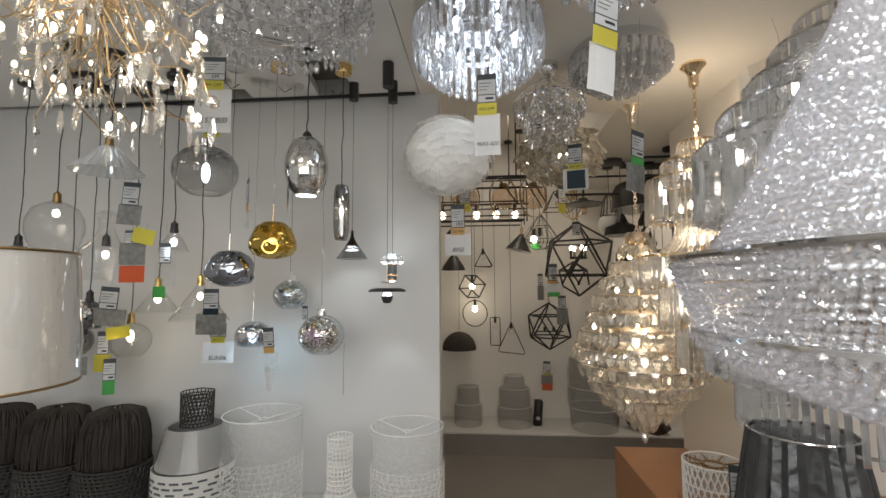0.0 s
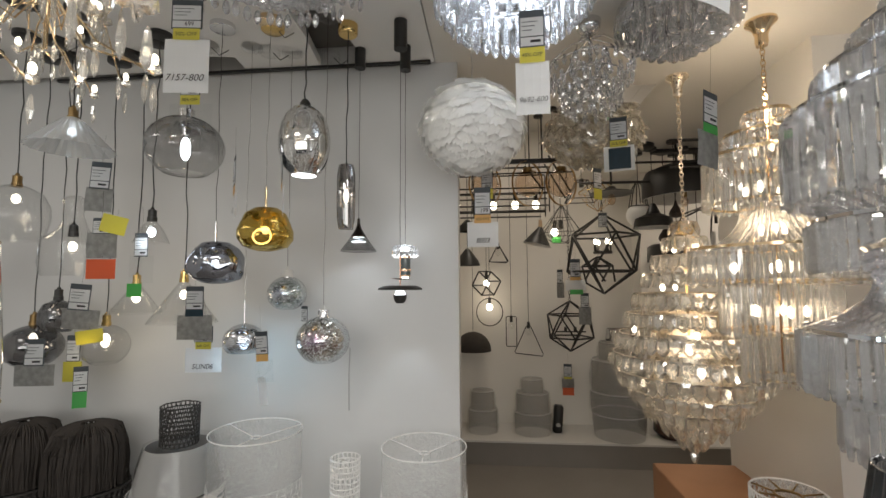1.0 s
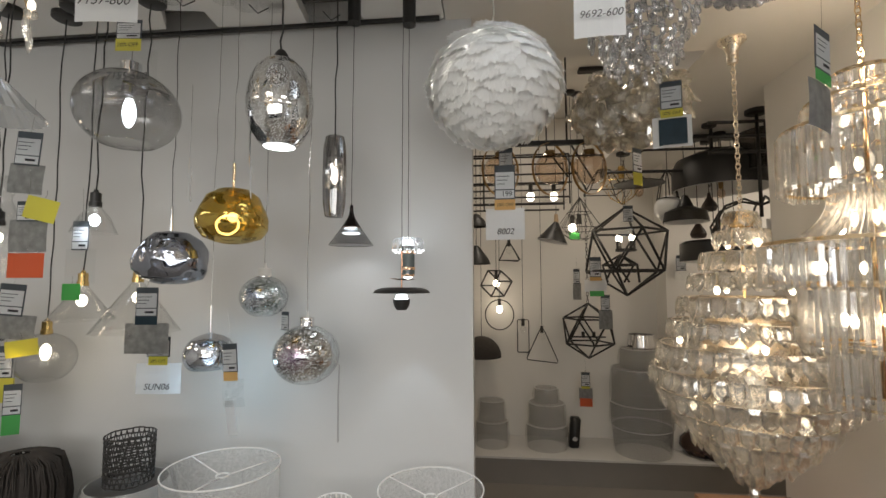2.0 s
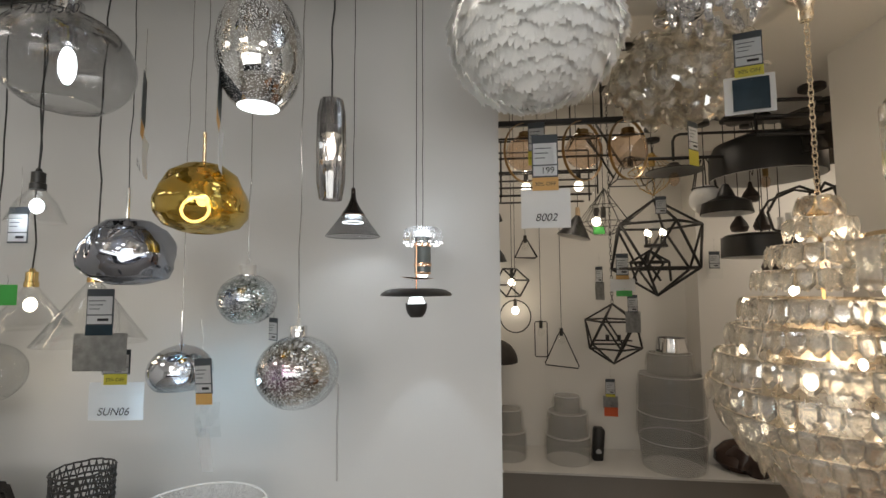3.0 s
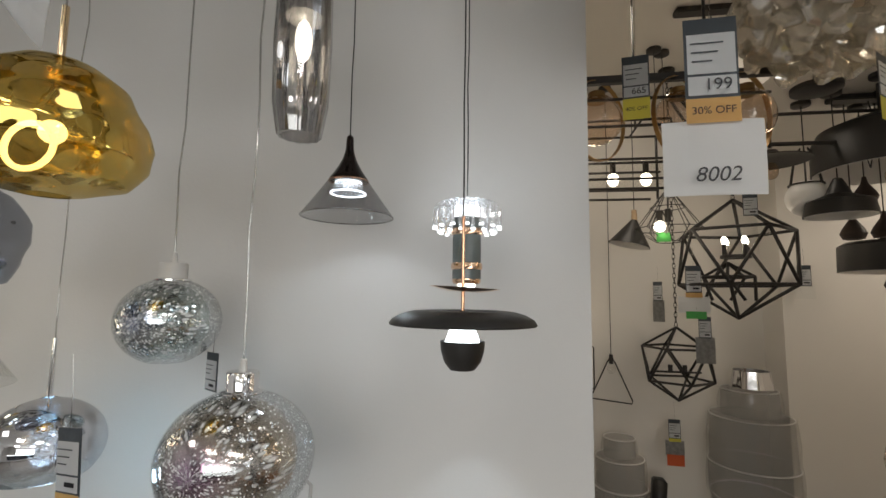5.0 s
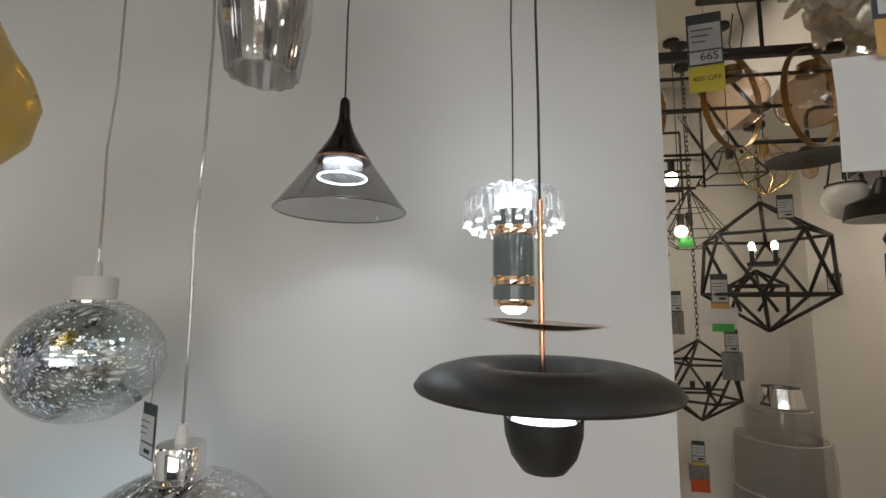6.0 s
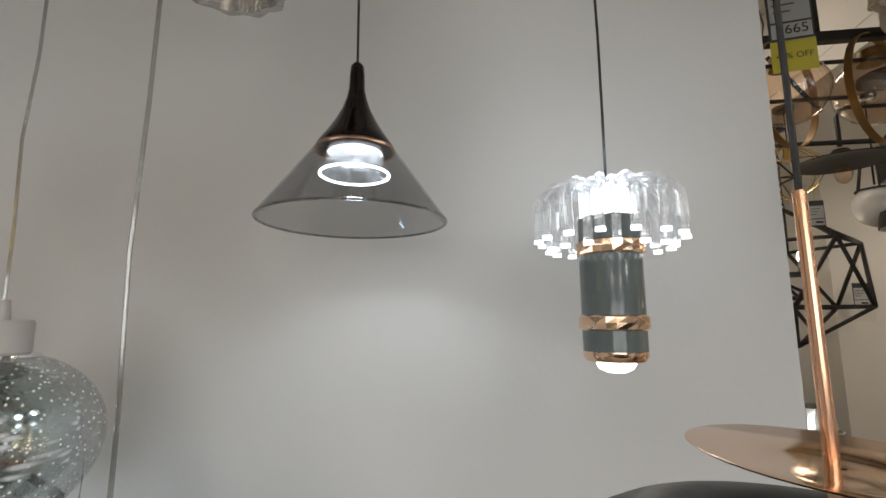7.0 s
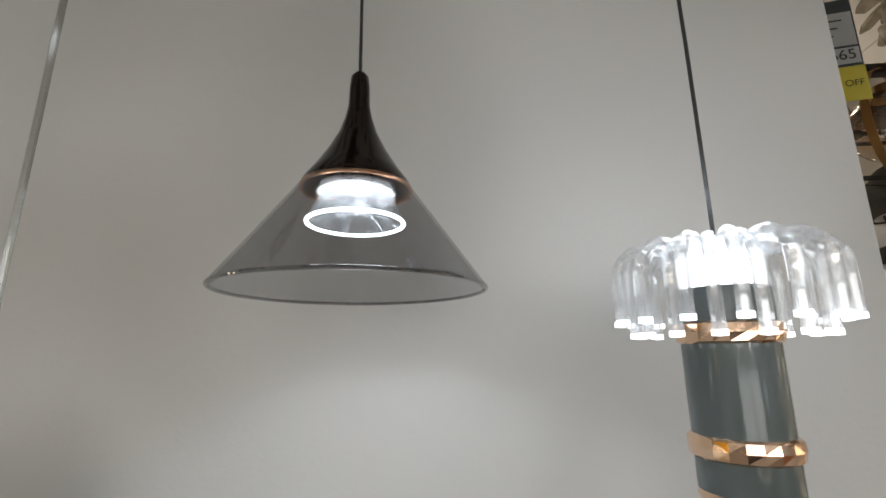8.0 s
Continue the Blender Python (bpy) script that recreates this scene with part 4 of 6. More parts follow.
canopy(bc, CEIL - 1.85, 0.07, 0.04, M_CHROME)
lamp("POINT", "beaded_light", (0.80, 0.80, 2.0), 2.6, COOL, 0.1)

# clear crystal drop chandelier
dc = thing("chandelier", (-0.030, 1.88, 2.775), "round bowl-shaped chandelier of long clear crystal drops, lit cool", "chandelier", "crystal chandeliers")
rod_l, drop_s = rod_mesh(0.115, 0.019, M_CRYSTAL, "crystal_rod", 4), drop_mesh(0.045, 0.026, M_CRYSTAL)
for i, (r, z) in enumerate(((0.272, 0.13), (0.238, 0.09), (0.195, 0.055), (0.145, 0.025), (0.09, 0.005))):
    hoop(dc, r, z + 0.004, M_CHROME, 0.003)
    n = int(2 * math.pi * r / 0.040)
    ring_of(dc, rod_l, "crystal_rod", r, z, n, 90 + i)
    ring_of(dc, drop_s, "crystal_drop", r, z - 0.115, n, 95 + i)
part("frame", lathe([(0, 0.225), (0.26, 0.225), (0.278, 0.21), (0.278, 0.13), (0.268, 0.13), (0.268, 0.20), (0, 0.20)], 48), M_CHROME, dc, "chrome ceiling plate")
for k in range(6):
    bulb(dc, 0.16 * math.cos(k * 1.047), 0.16 * math.sin(k * 1.047), 0.07, 0.02, M_BULBCOOL, 1.6)
lamp("POINT", "drop_chandelier_light", (-0.030, 1.88, 2.73), 1.3, COOL, 0.1)

# crystal flower ball with chrome canopy
fb = thing("chandelier", (0.51, 3.12, 2.68), "flattened ball chandelier of clear crystal petals on a chrome stem", "chandelier", "crystal chandeliers")
M_PETAL = crystal("petal_crystal", (1.0, 0.965, 0.885), 0.52, 0.42, 0.20)
petal = plate_mesh(0.080, 0.068, M_PETAL, "crystal_petal")
rnd = random.Random(12)
for i in range(230):
    t_ = math.acos(1 - 2 * (i + 0.5) / 230)
    a = 2.399963 * i
    n = Vector((math.sin(t_) * math.cos(a), math.sin(t_) * math.sin(a), math.cos(t_)))
    ob = new("crystal_petal", petal)
    ob.parent = fb
    q = n.to_track_quat("Y", "Z").to_matrix().to_4x4()
    ob.matrix_local = Matrix.Translation((n.x * 0.265, n.y * 0.265, n.z * 0.165 + 0.03)) @ q @ Euler((rnd.uniform(-0.9, 0.9), rnd.uniform(-0.6, 0.6), rnd.uniform(-1, 1))).to_matrix().to_4x4()
# opaque pale core added behind the petals to keep them from rendering dark
part("core", lathe(arc(0.13, 0.03, 0, 180, 16, 0.6), 24), paint("pale_champagne_backing", (0.62, 0.55, 0.45), 0.4, vary=0.25, scale=14, bump=0.3, fine=40), fb, "added pale core that brightens the petals")
part("stem", tube([(0, 0, 0.0), (0, 0, 0.30)], 0.007, 8), M_CHROME, fb)
canopy(fb, CEIL - 2.68, 0.10, 0.03, M_CHROME)
ub = thing("chandelier", (0.345, 2.42, 2.42), "small chrome chandelier with arms and hanging crystal drops", "chandelier", "crystal chandeliers")
ub_drop, ub_bead = drop_mesh(0.042, 0.026, M_CRYSTAL, 6, 0.7), bead_mesh(0.010, M_CRYSTAL)
for i, (r, z, strand) in enumerate(((0.185, 0.36, 2), (0.14, 0.31, 3), (0.10, 0.27, 3), (0.08, 0.42, 3))):
    hoop(ub, r, z, M_CHROME, 0.003)
    count = int(r * 115)
    for j in range(strand):
        ring_of(ub, ub_drop, "crystal_drop", r * (1 - 0.05 * j), z - 0.052 * j, count, 120 + 7 * i + j, jitter=0.2, phase=0.5 * (j % 2))
        ring_of(ub, ub_bead, "crystal_bead", r * (1 - 0.05 * j), z - 0.052 * j, count, 160 + 7 * i + j, jitter=0.2, phase=0.5 * (j % 2))
for k in range(6):
    a = k * 1.047
    part("arm", tube([(0, 0, 0.50), (0.09 * math.cos(a), 0.09 * math.sin(a), 0.47), (0.17 * math.cos(a), 0.17 * math.sin(a), 0.40), (0.185 * math.cos(a), 0.185 * math.sin(a), 0.36)], 0.004, 6), M_CHROME, ub)
part("stem", tube([(0, 0, 0.27), (0, 0, 0.55)], 0.007, 8), M_CHROME, ub)
part("canopy", lathe([(0, 0.50)] + [(r, z) for r, z in arc(0.055, 0.565, 175, 90, 8)] + [(0.055, 0.58), (0, 0.58)], 28), M_CHROME, ub, "chrome dome canopy")

# glass cylinder flush chandelier
gc = thing("chandelier", (0.68, 2.30, 2.80), "flush round chandelier of ribbed clear glass pieces, unlit", "chandelier", "crystal chandeliers")
for i, (r, z, h) in enumerate(((0.235, 0.15, 0.08), (0.185, 0.12, 0.09), (0.13, 0.075, 0.085), (0.07, 0.03, 0.07))):
    ring_of(gc, rod_mesh(h, 0.036, M_CRYSTAL, "glass_piece", 8), "glass_piece", r, z, int(2 * math.pi * r / 0.045), 140 + i)
    hoop(gc, r, z, M_CHROME, 0.004)
part("plate", lathe([(0, 0.20), (0.225, 0.20), (0.24, 0.18), (0.24, 0.145), (0, 0.145)], 40), M_CHROME, gc, "chrome ceiling plate")

# bead bowl chandeliers nearer the camera
for x, y, z, sc, lab, sd in ((0.42, 1.28, 2.72, 0.30, "shallow crystal bead bowl chandelier under the ceiling", 5), (-0.80, 1.62, 2.74, 0.36, "wide flush chandelier of clear crystal balls on short strings", 6)):
    c = thing("chandelier", (x, y, z), lab, "chandelier", "crystal chandeliers")
    ball = bead_mesh(0.017, M_CRYSTAL, "crystal_ball")
    small = bead_mesh(0.009, M_CRYSTAL, "small_bead")
    rnd = random.Random(sd)
    for i in range(5):
        r = sc * (1 - i / 5.5)
        n = int(2 * math.pi * r / 0.052)
        z0 = 0.12 - 0.035 * i
        hoop(c, r, z0 + 0.06, M_CHROME, 0.003)
        ring_of(c, small, "small_bead", r, z0 + 0.03, n, sd * 10 + i)
        ring_of(c, ball, "crystal_ball", r, z0, n, sd * 20 + i)
        if i < 3:
            ring_of(c, drop_mesh(0.06, 0.03, M_CRYSTAL), "crystal_drop", r, z0 - 0.02, n // 2, sd * 30 + i)
    part("plate", lathe([(0, 0.26), (sc * 0.95, 0.26), (sc, 0.24), (sc, 0.19), (0, 0.19)], 40), M_CHROME, c, "chrome ceiling plate")


def branch_chandelier(x, y, z, reach, arms, seed, label, glow_mat):
    """Thin bent gold branches with little lights, crystal cups and hanging drops."""
    c = thing("chandelier", (x, y, z), label, "chandelier", "branch chandeliers")
    rnd = random.Random(seed)
    drop, cup = drop_mesh(0.075, 0.022, M_CHAMPAGNE), bead_mesh(0.017, M_CHAMPAGNE)
    mini = bead_mesh(0.008, M_CHAMPAGNE)
    for i in range(arms):
        a, level = rnd.uniform(0, 6.283), rnd.uniform(-0.22, 0.30)
        length = reach * rnd.uniform(0.45, 1.0)
        pts = [(0, 0, 0.05 + 0.25 * rnd.random())]
        for k in range(1, 6):
            u = k / 5
            pts.append((length * u * math.cos(a + 0.5 * math.sin(3 * u)), length * u * math.sin(a + 0.5 * math.sin(3 * u)), pts[0][2] * (1 - u) + level * u + 0.09 * math.sin(math.pi * u) * rnd.uniform(-1, 1)))
        part("branch", tube(pts, 0.0028, 6), M_GOLD, c, "thin gold branch")
        ex, ey, ez = pts[-1]
        part("crystal_cup", cup, M_CHAMPAGNE, c).location = (ex, ey, ez + 0.012)
        if i % 4 != 3:
            bulb(c, ex, ey, ez + 0.035, 0.0085, glow_mat, 1.7)
        for q in range(2):
            u = pts[3 + q]
            ob = part("crystal_drop", drop, M_CHAMPAGNE, c)
            ob.location, ob.rotation_euler = (u[0], u[1], u[2] - 0.012), (0, 0, rnd.random() * 6)
            part("small_bead", mini, M_CHAMPAGNE, c).location = (u[0], u[1], u[2] - 0.008)
        ob = part("crystal_drop", drop, M_CHAMPAGNE, c)
        ob.location = (ex, ey, ez - 0.02)
    part("stem", tube([(0, 0, -0.05), (0, 0, CEIL - z)], 0.006, 8), M_GOLD, c)
    canopy(c, CEIL - z, 0.08, 0.035, M_GOLD)
    return c


branch_chandelier(-0.98, 0.98, 2.42, 0.40, 40, 31, "sprawling gold branch chandelier with crystal drops and tiny lit bulbs", glow("tiny_bulb", (1.0, 0.88, 0.68), 4))
branch_chandelier(-1.62, 1.72, 2.66, 0.30, 26, 47, "pale gold branch chandelier with crystal strings and lit bulbs", glow("tiny_bulb_soft", (1.0, 0.88, 0.70), 3.5))
lamp("POINT", "branch_light", (-0.98, 0.98, 2.40), 0.8, WARM, 0.2)

# ---- lamps of the left wall ----


def socket_lamp(x, y, z, shade, shade_mat, label, r_bulb, bulb_z, glow_mat, long=1.3, metal=None, seed=0, shade_label=""):
    p_ = pendant("pendant_lamp", x, y, z, label)
    part("socket", lathe([(0, 0.065), (0.006, 0.065), (0.010, 0.055), (0.018, 0.052), (0.018, 0.02), (0.021, 0.018), (0.021, 0.0), (0, 0.0)], 20), metal or M_ANTIQUE, p_)
    if shade:
        part("shade", lathe(shell(shade, 0.003), 40), shade_mat, p_, shade_label)
    if r_bulb:
        bulb(p_, 0, 0, bulb_z, 0.8 * r_bulb, glow_mat, long)
    cord(p_, CEIL - z, 0.06, 0.0028, M_CORD, wobble=0.006, seed=seed)
    canopy(p_, CEIL - z, 0.055, 0.025, M_BLACK)
    return p_


def pleat_warp(co):
    a = math.atan2(co.y, co.x)
    k = 1 + 0.035 * math.cos(24 * a)
    return Vector((co.x * k, co.y * k, co.z))


fl = socket_lamp(-1.875, 2.09, 2.505, None, None, "white fluted glass cone pendant lamp with brass cap, lit", 0.02, -0.05, M_BULBCOOL, seed=60)
part("shade", lathe(shell([(0.02, 0.012), (0.05, -0.01), (0.10, -0.065), (0.155, -0.125)], 0.003), 96, pleat_warp), crystal("fluted_white_glass", (0.95, 0.96, 0.97), 0.65, 0.28, 0.26), fl, "pleated clear glass cone")
bell = [(0.022, 0.01), (0.05, 0.0), (0.10, -0.03), (0.128, -0.09), (0.130, -0.15), (0.115, -0.21), (0.09, -0.25)]
socket_lamp(-2.29, 2.24, 2.262, bell, M_CLEAR, "clear glass bell pendant lamp with antique brass cap, lit", 0.021, -0.055, M_BULBWARM, seed=61)
socket_lamp(-2.02, 2.27, 2.03, [(0.02, 0.19), (0.05, 0.17), (0.035, 0.10), (0.06, 0.03), (0.12, -0.02), (0.125, -0.12), (0.11, -0.18)], M_CLEAR, "waisted clear glass pendant lamp, lit warm", 0.021, -0.045, M_BULBWARM, metal=M_BLACK, seed=62)
socket_lamp(-1.668, 2.31, 2.10, [(0.02, 0.0), (0.05, -0.04), (0.075, -0.10)], M_CLEAR, "small clear glass pendant lamp on a black socket, lit cool", 0.022, -0.05, M_BULBCOOL, metal=M_BLACK, seed=63)
globe = [(0.02, 0.0)] + arc(0.11, -0.10, 16, 150, 14, 0.95)
socket_lamp(-2.057, 2.52, 1.605, globe, M_CLEAR, "clear glass globe pendant lamp with brass socket, lit warm", 0.024, -0.075, M_BULBWARM, 1.8, M_BRASS, seed=64)
socket_lamp(-2.26, 2.45, 1.735, [(0.02, 0.0), (0.06, -0.02), (0.078, -0.06), (0.078, -0.12), (0.06, -0.155)], M_DKSMOKE, "small smoky glass pendant lamp, unlit", 0.018, -0.05, M_CLEAR, metal=M_BLACK, seed=65)
socket_lamp(-2.385, 2.45, 1.612, [(0.02, 0.0)] + arc(0.128, -0.105, 14, 150, 14, 0.82), M_DKSMOKE, "dark smoked glass globe pendant lamp with brass socket", 0.022, -0.07, M_BULBWARM, 1.8, M_ANTIQUE, seed=66)
cone_c = [(0.02, 0.0), (0.05, -0.04), (0.155, -0.195)]
socket_lamp(-1.597, 2.45, 1.82, cone_c, M_CLEAR, "clear glass cone pendant lamp with brass socket, lit warm", 0.021, -0.06, M_BULBWARM, metal=M_BRASS, seed=67)
socket_lamp(-1.885, 2.50, 1.805, [(0.02, 0.0), (0.04, -0.03), (0.12, -0.14)], M_CLEAR, "small clear glass cone pendant lamp, lit warm", 0.024, -0.06, M_BULBWARM, metal=M_BRASS, seed=68)
socket_lamp(-2.62, 2.35, 2.05, [(0.02, 0.0), (0.07, -0.02), (0.085, -0.08), (0.085, -0.22)], M_SMOKE, "smoked glass jar pendant lamp, lit", 0.024, -0.06, M_BULBCOOL, metal=M_BLACK, seed=69)
for (x, y, z, w, c) in ((-2.05, 2.42, 1.50, 0.55, WARM), (-1.60, 2.38, 1.70, 0.5, WARM), (-1.668, 2.25, 2.0, 0.3, COOL), (-2.29, 2.15, 2.15, 0.4, WARM), (-2.02, 2.2, 1.93, 0.3, WARM)):
    lamp("POINT", "pendant_light", (x, y, z), 0.75 * w, c, 0.03)
# empty ceiling hooks and canopies along the boards
for i, (x, y, m_) in enumerate(((-1.104, 2.30, M_BRASS), (-1.50, 2.42, M_CLEAR), (-1.22, 2.50, M_CLEAR), (-0.93, 2.58, M_CLEAR), (-1.72, 2.35, M_BLACK), (-1.95, 2.45, M_BLACK), (-2.2, 2.3, M_BLACK), (-2.05, 2.0, M_BLACK))):
    c = thing("ceiling_rose", (x, y, CEIL), "small round ceiling rose of a hanging lamp cord", "ceiling rose", "ceiling roses")
    canopy(c, 0.0, 0.052, 0.028, m_, "cap")
    part("cord", tube([(0.02, 0, -0.02), (0.05, 0.02, -0.05), (0.08, 0.05, -0.01)], 0.0025, 5), M_CORD, c)

# ---- lampshades on the plinth ----
PL = 0.60


def woven(r0, r1, z0, z1, rows, cols, w, wobble=0.0, seed=0):
    """An open weave of round hoops and slanting strands."""
    rnd = random.Random(seed)
    bm = bmesh.new()
    for i in range(rows + 1):
        u = i / rows
        add_tube(bm, [(x * (1 + wobble * rnd.uniform(-1, 1)), y * (1 + wobble * rnd.uniform(-1, 1)), z + wobble * rnd.uniform(-0.06, 0.06)) for x, y, z in circle(r0 + (r1 - r0) * u, z0 + (z1 - z0) * u, 36)], w, 4, True)
    for k in range(cols):
        for d in (1, -1):
            a0 = 2 * math.pi * k / cols
            add_tube(bm, [((r0 + (r1 - r0) * u) * math.cos(a0 + d * 0.5 * u), (r0 + (r1 - r0) * u) * math.sin(a0 + d * 0.5 * u), z0 + (z1 - z0) * u) for u in (0, 0.25, 0.5, 0.75, 1)], w * 0.8, 4)
    return bm


M_BLACKWIRE = paint("black_rattan", (0.03, 0.027, 0.025), 0.6, vary=0.3)

def raffia_shade(x, y):
    s = thing("raffia_lampshade", (x, y, PL), "dark brown raffia fringe lampshade on a black base", "lampshade", "raffia lampshades")
    part("base", woven(0.172, 0.170, 0.0, 0.28, 14, 40, 0.006, 0.02, 5), M_BLACKWIRE, s, "black woven base")
    part("liner", lathe([(0.16, 0.0), (0.16, 0.285), (0, 0.285)], 32), M_BLACK, s)
    part("core", lathe([(0.14, 0.285), (0.15, 0.34), (0.145, 0.47), (0.12, 0.545), (0.05, 0.575), (0, 0.578)], 32), M_RATTAN, s)
    rnd = random.Random(int(x * 100))
    bm = bmesh.new()
    for k in range(170):
        a = 2 * math.pi * k / 170 + rnd.uniform(-0.02, 0.02)
        w = rnd.uniform(-0.25, 0.25)
        pts = [(0.03, 0.59), (0.085, 0.585), (0.128, 0.555 + rnd.uniform(-0.012, 0.012)), (0.153, 0.48), (0.158 + rnd.uniform(-0.006, 0.006), 0.40), (0.155 + rnd.uniform(-0.01, 0.01), 0.29)]
        add_tube(bm, [(r * math.cos(a + w * j / 5), r * math.sin(a + w * j / 5), z) for j, (r, z) in enumerate(pts)], rnd.uniform(0.0022, 0.0042), 4)
    ob = part("fringe", bm, M_RATTAN, s, "dark raffia strands")
    ob["kind"] = "stuff"
    return s


for x, y in ((-2.03, 2.42), (-2.37, 2.42), (-2.71, 2.42)):
    raffia_shade(x, y).scale = (1.03, 1.03, 0.94)


gs = thing("fabric_lampshade", (-1.565, 2.41, PL), "pale grey fabric lampshade wrapped in plastic over a patterned drum", "lampshade")
part("drum", lathe(shell([(0.20, 0.0), (0.20, 0.28)], 0.003), 40), M_WHITEFAB, gs, "white drum with dark dashes")
for i in range(9):
    for k in range(17):
        a = 2 * math.pi * (k + 0.5 * (i % 2) + 0.2 * math.sin(i * 5 + k)) / 17
        bm = slab(-0.022, 0.022, -0.002, 0.002, -0.0045, 0.0045)
        ob = part("dash", bm, M_NAVY, gs, smooth=False)
        ob.matrix_local = Matrix.Translation((0.2015 * math.cos(a), 0.2015 * math.sin(a), 0.03 + 0.027 * i)) @ Matrix.Rotation(a + math.pi / 2, 4, "Z")
part("shade", lathe(shell([(0.185, 0.285), (0.135, 0.475)], 0.003), 40), M_GREYFAB, gs, "grey fabric shade")
part("wrap", lathe([(0.192, 0.285), (0.168, 0.40), (0.145, 0.485)], 40, lava_warp(2.0, 0.08)), M_POLYBAG, gs, "clear plastic wrap")
bb = thing("rattan_lampshade", (-1.562, 2.41, PL + 0.478), "black openwork rattan cylinder lampshade standing on another shade", "lampshade")
part("weave", woven(0.080, 0.082, 0.0, 0.17, 9, 26, 0.0032, 0.03, 3), M_BLACKWIRE, bb)
for x, y, r0, r1, h, lab in ((-1.185, 2.40, 0.200, 0.200, 0.545, "tall pale sheer drum lampshade with a scribbled thread pattern"), (-0.425, 2.46, 0.190, 0.190, 0.478, "white sheer drum lampshade with a wire spider ring")):
    s = thing("sheer_lampshade", (x, y, PL), lab, "lampshade", "sheer lampshades")
    part("skin", lathe(shell([(r0, 0.0), (r1, h)], 0.002), 48), M_SHEER, s, "sheer white mesh")
    part("thread", woven(r0 + 0.002, r1 + 0.002, 0.02, h * 0.62, 12, 34, 0.0007, 0.03, int(-x * 100)), M_WHITE, s, "white thread")
    for z in (0.003, h):
        part("wire_ring", tube(circle(r1, z, 48), 0.0028, 6, True), M_WHITE, s)
    part("spider_ring", tube(circle(0.022, h - 0.03, 20), 0.003, 6, True), M_WHITE, s)
    for k in range(3):
        a = 2.1 * k + 0.6
        part("spoke", tube([(0.022 * math.cos(a), 0.022 * math.sin(a), h - 0.03), (r1 * math.cos(a), r1 * math.sin(a), h)], 0.0025, 6), M_WHITE, s)
s = thing("wire_lampshade", (-0.785, 2.45, PL), "small white openwork wire lampshade standing on a flared foot", "lampshade")
part("weave", woven(0.064, 0.066, 0.14, 0.42, 12, 20, 0.0032, 0.01, 9), M_WHITE, s)
part("foot", woven(0.125, 0.070, 0.0, 0.14, 6, 24, 0.0032, 0.01, 10), M_WHITE, s)
for k in range(3):
    part("spoke", tube([(0, 0, 0.41), (0.066 * math.cos(2.1 * k), 0.066 * math.sin(2.1 * k), 0.42)], 0.0025, 6), M_WHITE, s)
part("spider_ring", tube(circle(0.020, 0.41, 20), 0.003, 6, True), M_WHITE, s)
# large white drum lamp by the walk
d = thing("drum_lampshade", (-1.40, 1.16, 1.54), "white drum lampshade in glossy clear wrap on a floor stand", "lampshade")
part("shade", lathe(shell([(0.225, 0.0), (0.208, 0.365)], 0.003), 56), M_WHITEFAB, d)
part("wrap", lathe([(0.227, 0.002), (0.228, 0.1), (0.218, 0.25), (0.210, 0.363)], 56, lava_warp(5.0, 0.02)), M_GLOSSWRAP, d, "clear plastic wrap")
part("stand", tube([(0, 0, -1.52), (0, 0, 0.3)], 0.011, 10), M_BLACK, d)
part("base", lathe([(0, -1.54), (0.15, -1.54), (0.15, -1.525), (0.02, -1.51), (0, -1.51)], 32), M_BLACK, d)
for z in (0.0, 0.365):
    part("trim", tube(circle(0.227 if z == 0 else 0.210, z, 56), 0.004, 6, True), M_ANTIQUE, d, "dark trim")

# ---- right: board box and shades ----
bx = thing("display_box", (1.46, 3.20, 0), "orange-brown board display box on the floor", "display box")
part("body", slab(-0.52, 0.9, -0.55, 0.40, 0, 0.62, 0.004), M_WOOD, bx, smooth=False)
bx2 = thing("display_box", (1.75, 2.30, 0), "low orange-brown board display table", "display box")
part("body", slab(-0.75, 0.9, -0.85, 0.34, 0.68, 0.72, 0.004), M_WOOD, bx2, smooth=False)
for ax, ay in ((-0.7, -0.8), (-0.7, 0.28), (0.85, -0.8), (0.85, 0.28)):
    part("leg", slab(ax - 0.03, ax + 0.03, ay - 0.03, ay + 0.03, 0, 0.68), M_WOOD, bx2, smooth=False)
ws = thing("lattice_lampshade", (1.125, 2.50, 0.72), "white lattice drum lampshade with dark rim ring", "lampshade")
part("weave", woven(0.14, 0.14, 0.0, 0.20, 2, 30, 0.0045, 0.0, 4), M_WHITE, ws)
part("liner", lathe(shell([(0.132, 0.0), (0.132, 0.20)], 0.002), 40), M_SHEER, ws)
part("ring", tube(circle(0.05, 0.185, 24), 0.006, 6, True), M_ANTIQUE, ws)
for k in range(8):
    a = k * math.pi / 4
    part("spoke", tube([(0.05 * math.cos(a), 0.05 * math.sin(a), 0.185), (0.138 * math.cos(a), 0.138 * math.sin(a), 0.195)], 0.004, 6), M_ANTIQUE, ws)
og = thing("organza_lampshade", (1.02, 1.66, 0.72), "tall grey organza cone lampshade in clear wrap", "lampshade")
part("shade", lathe(shell([(0.27, 0.0), (0.20, 0.30), (0.15, 0.60)], 0.003), 48, pleat_warp), M_ORGANZA, og)
part("liner", lathe([(0.25, 0.0), (0.14, 0.59)], 40), M_GREYFAB, og)
part("ring", tube(circle(0.15, 0.60, 40), 0.004, 6, True), M_CHROME, og)
wb = thing("white_lampshade", (1.02, 1.15, 0.72), "small white fabric lampshade", "lampshade")
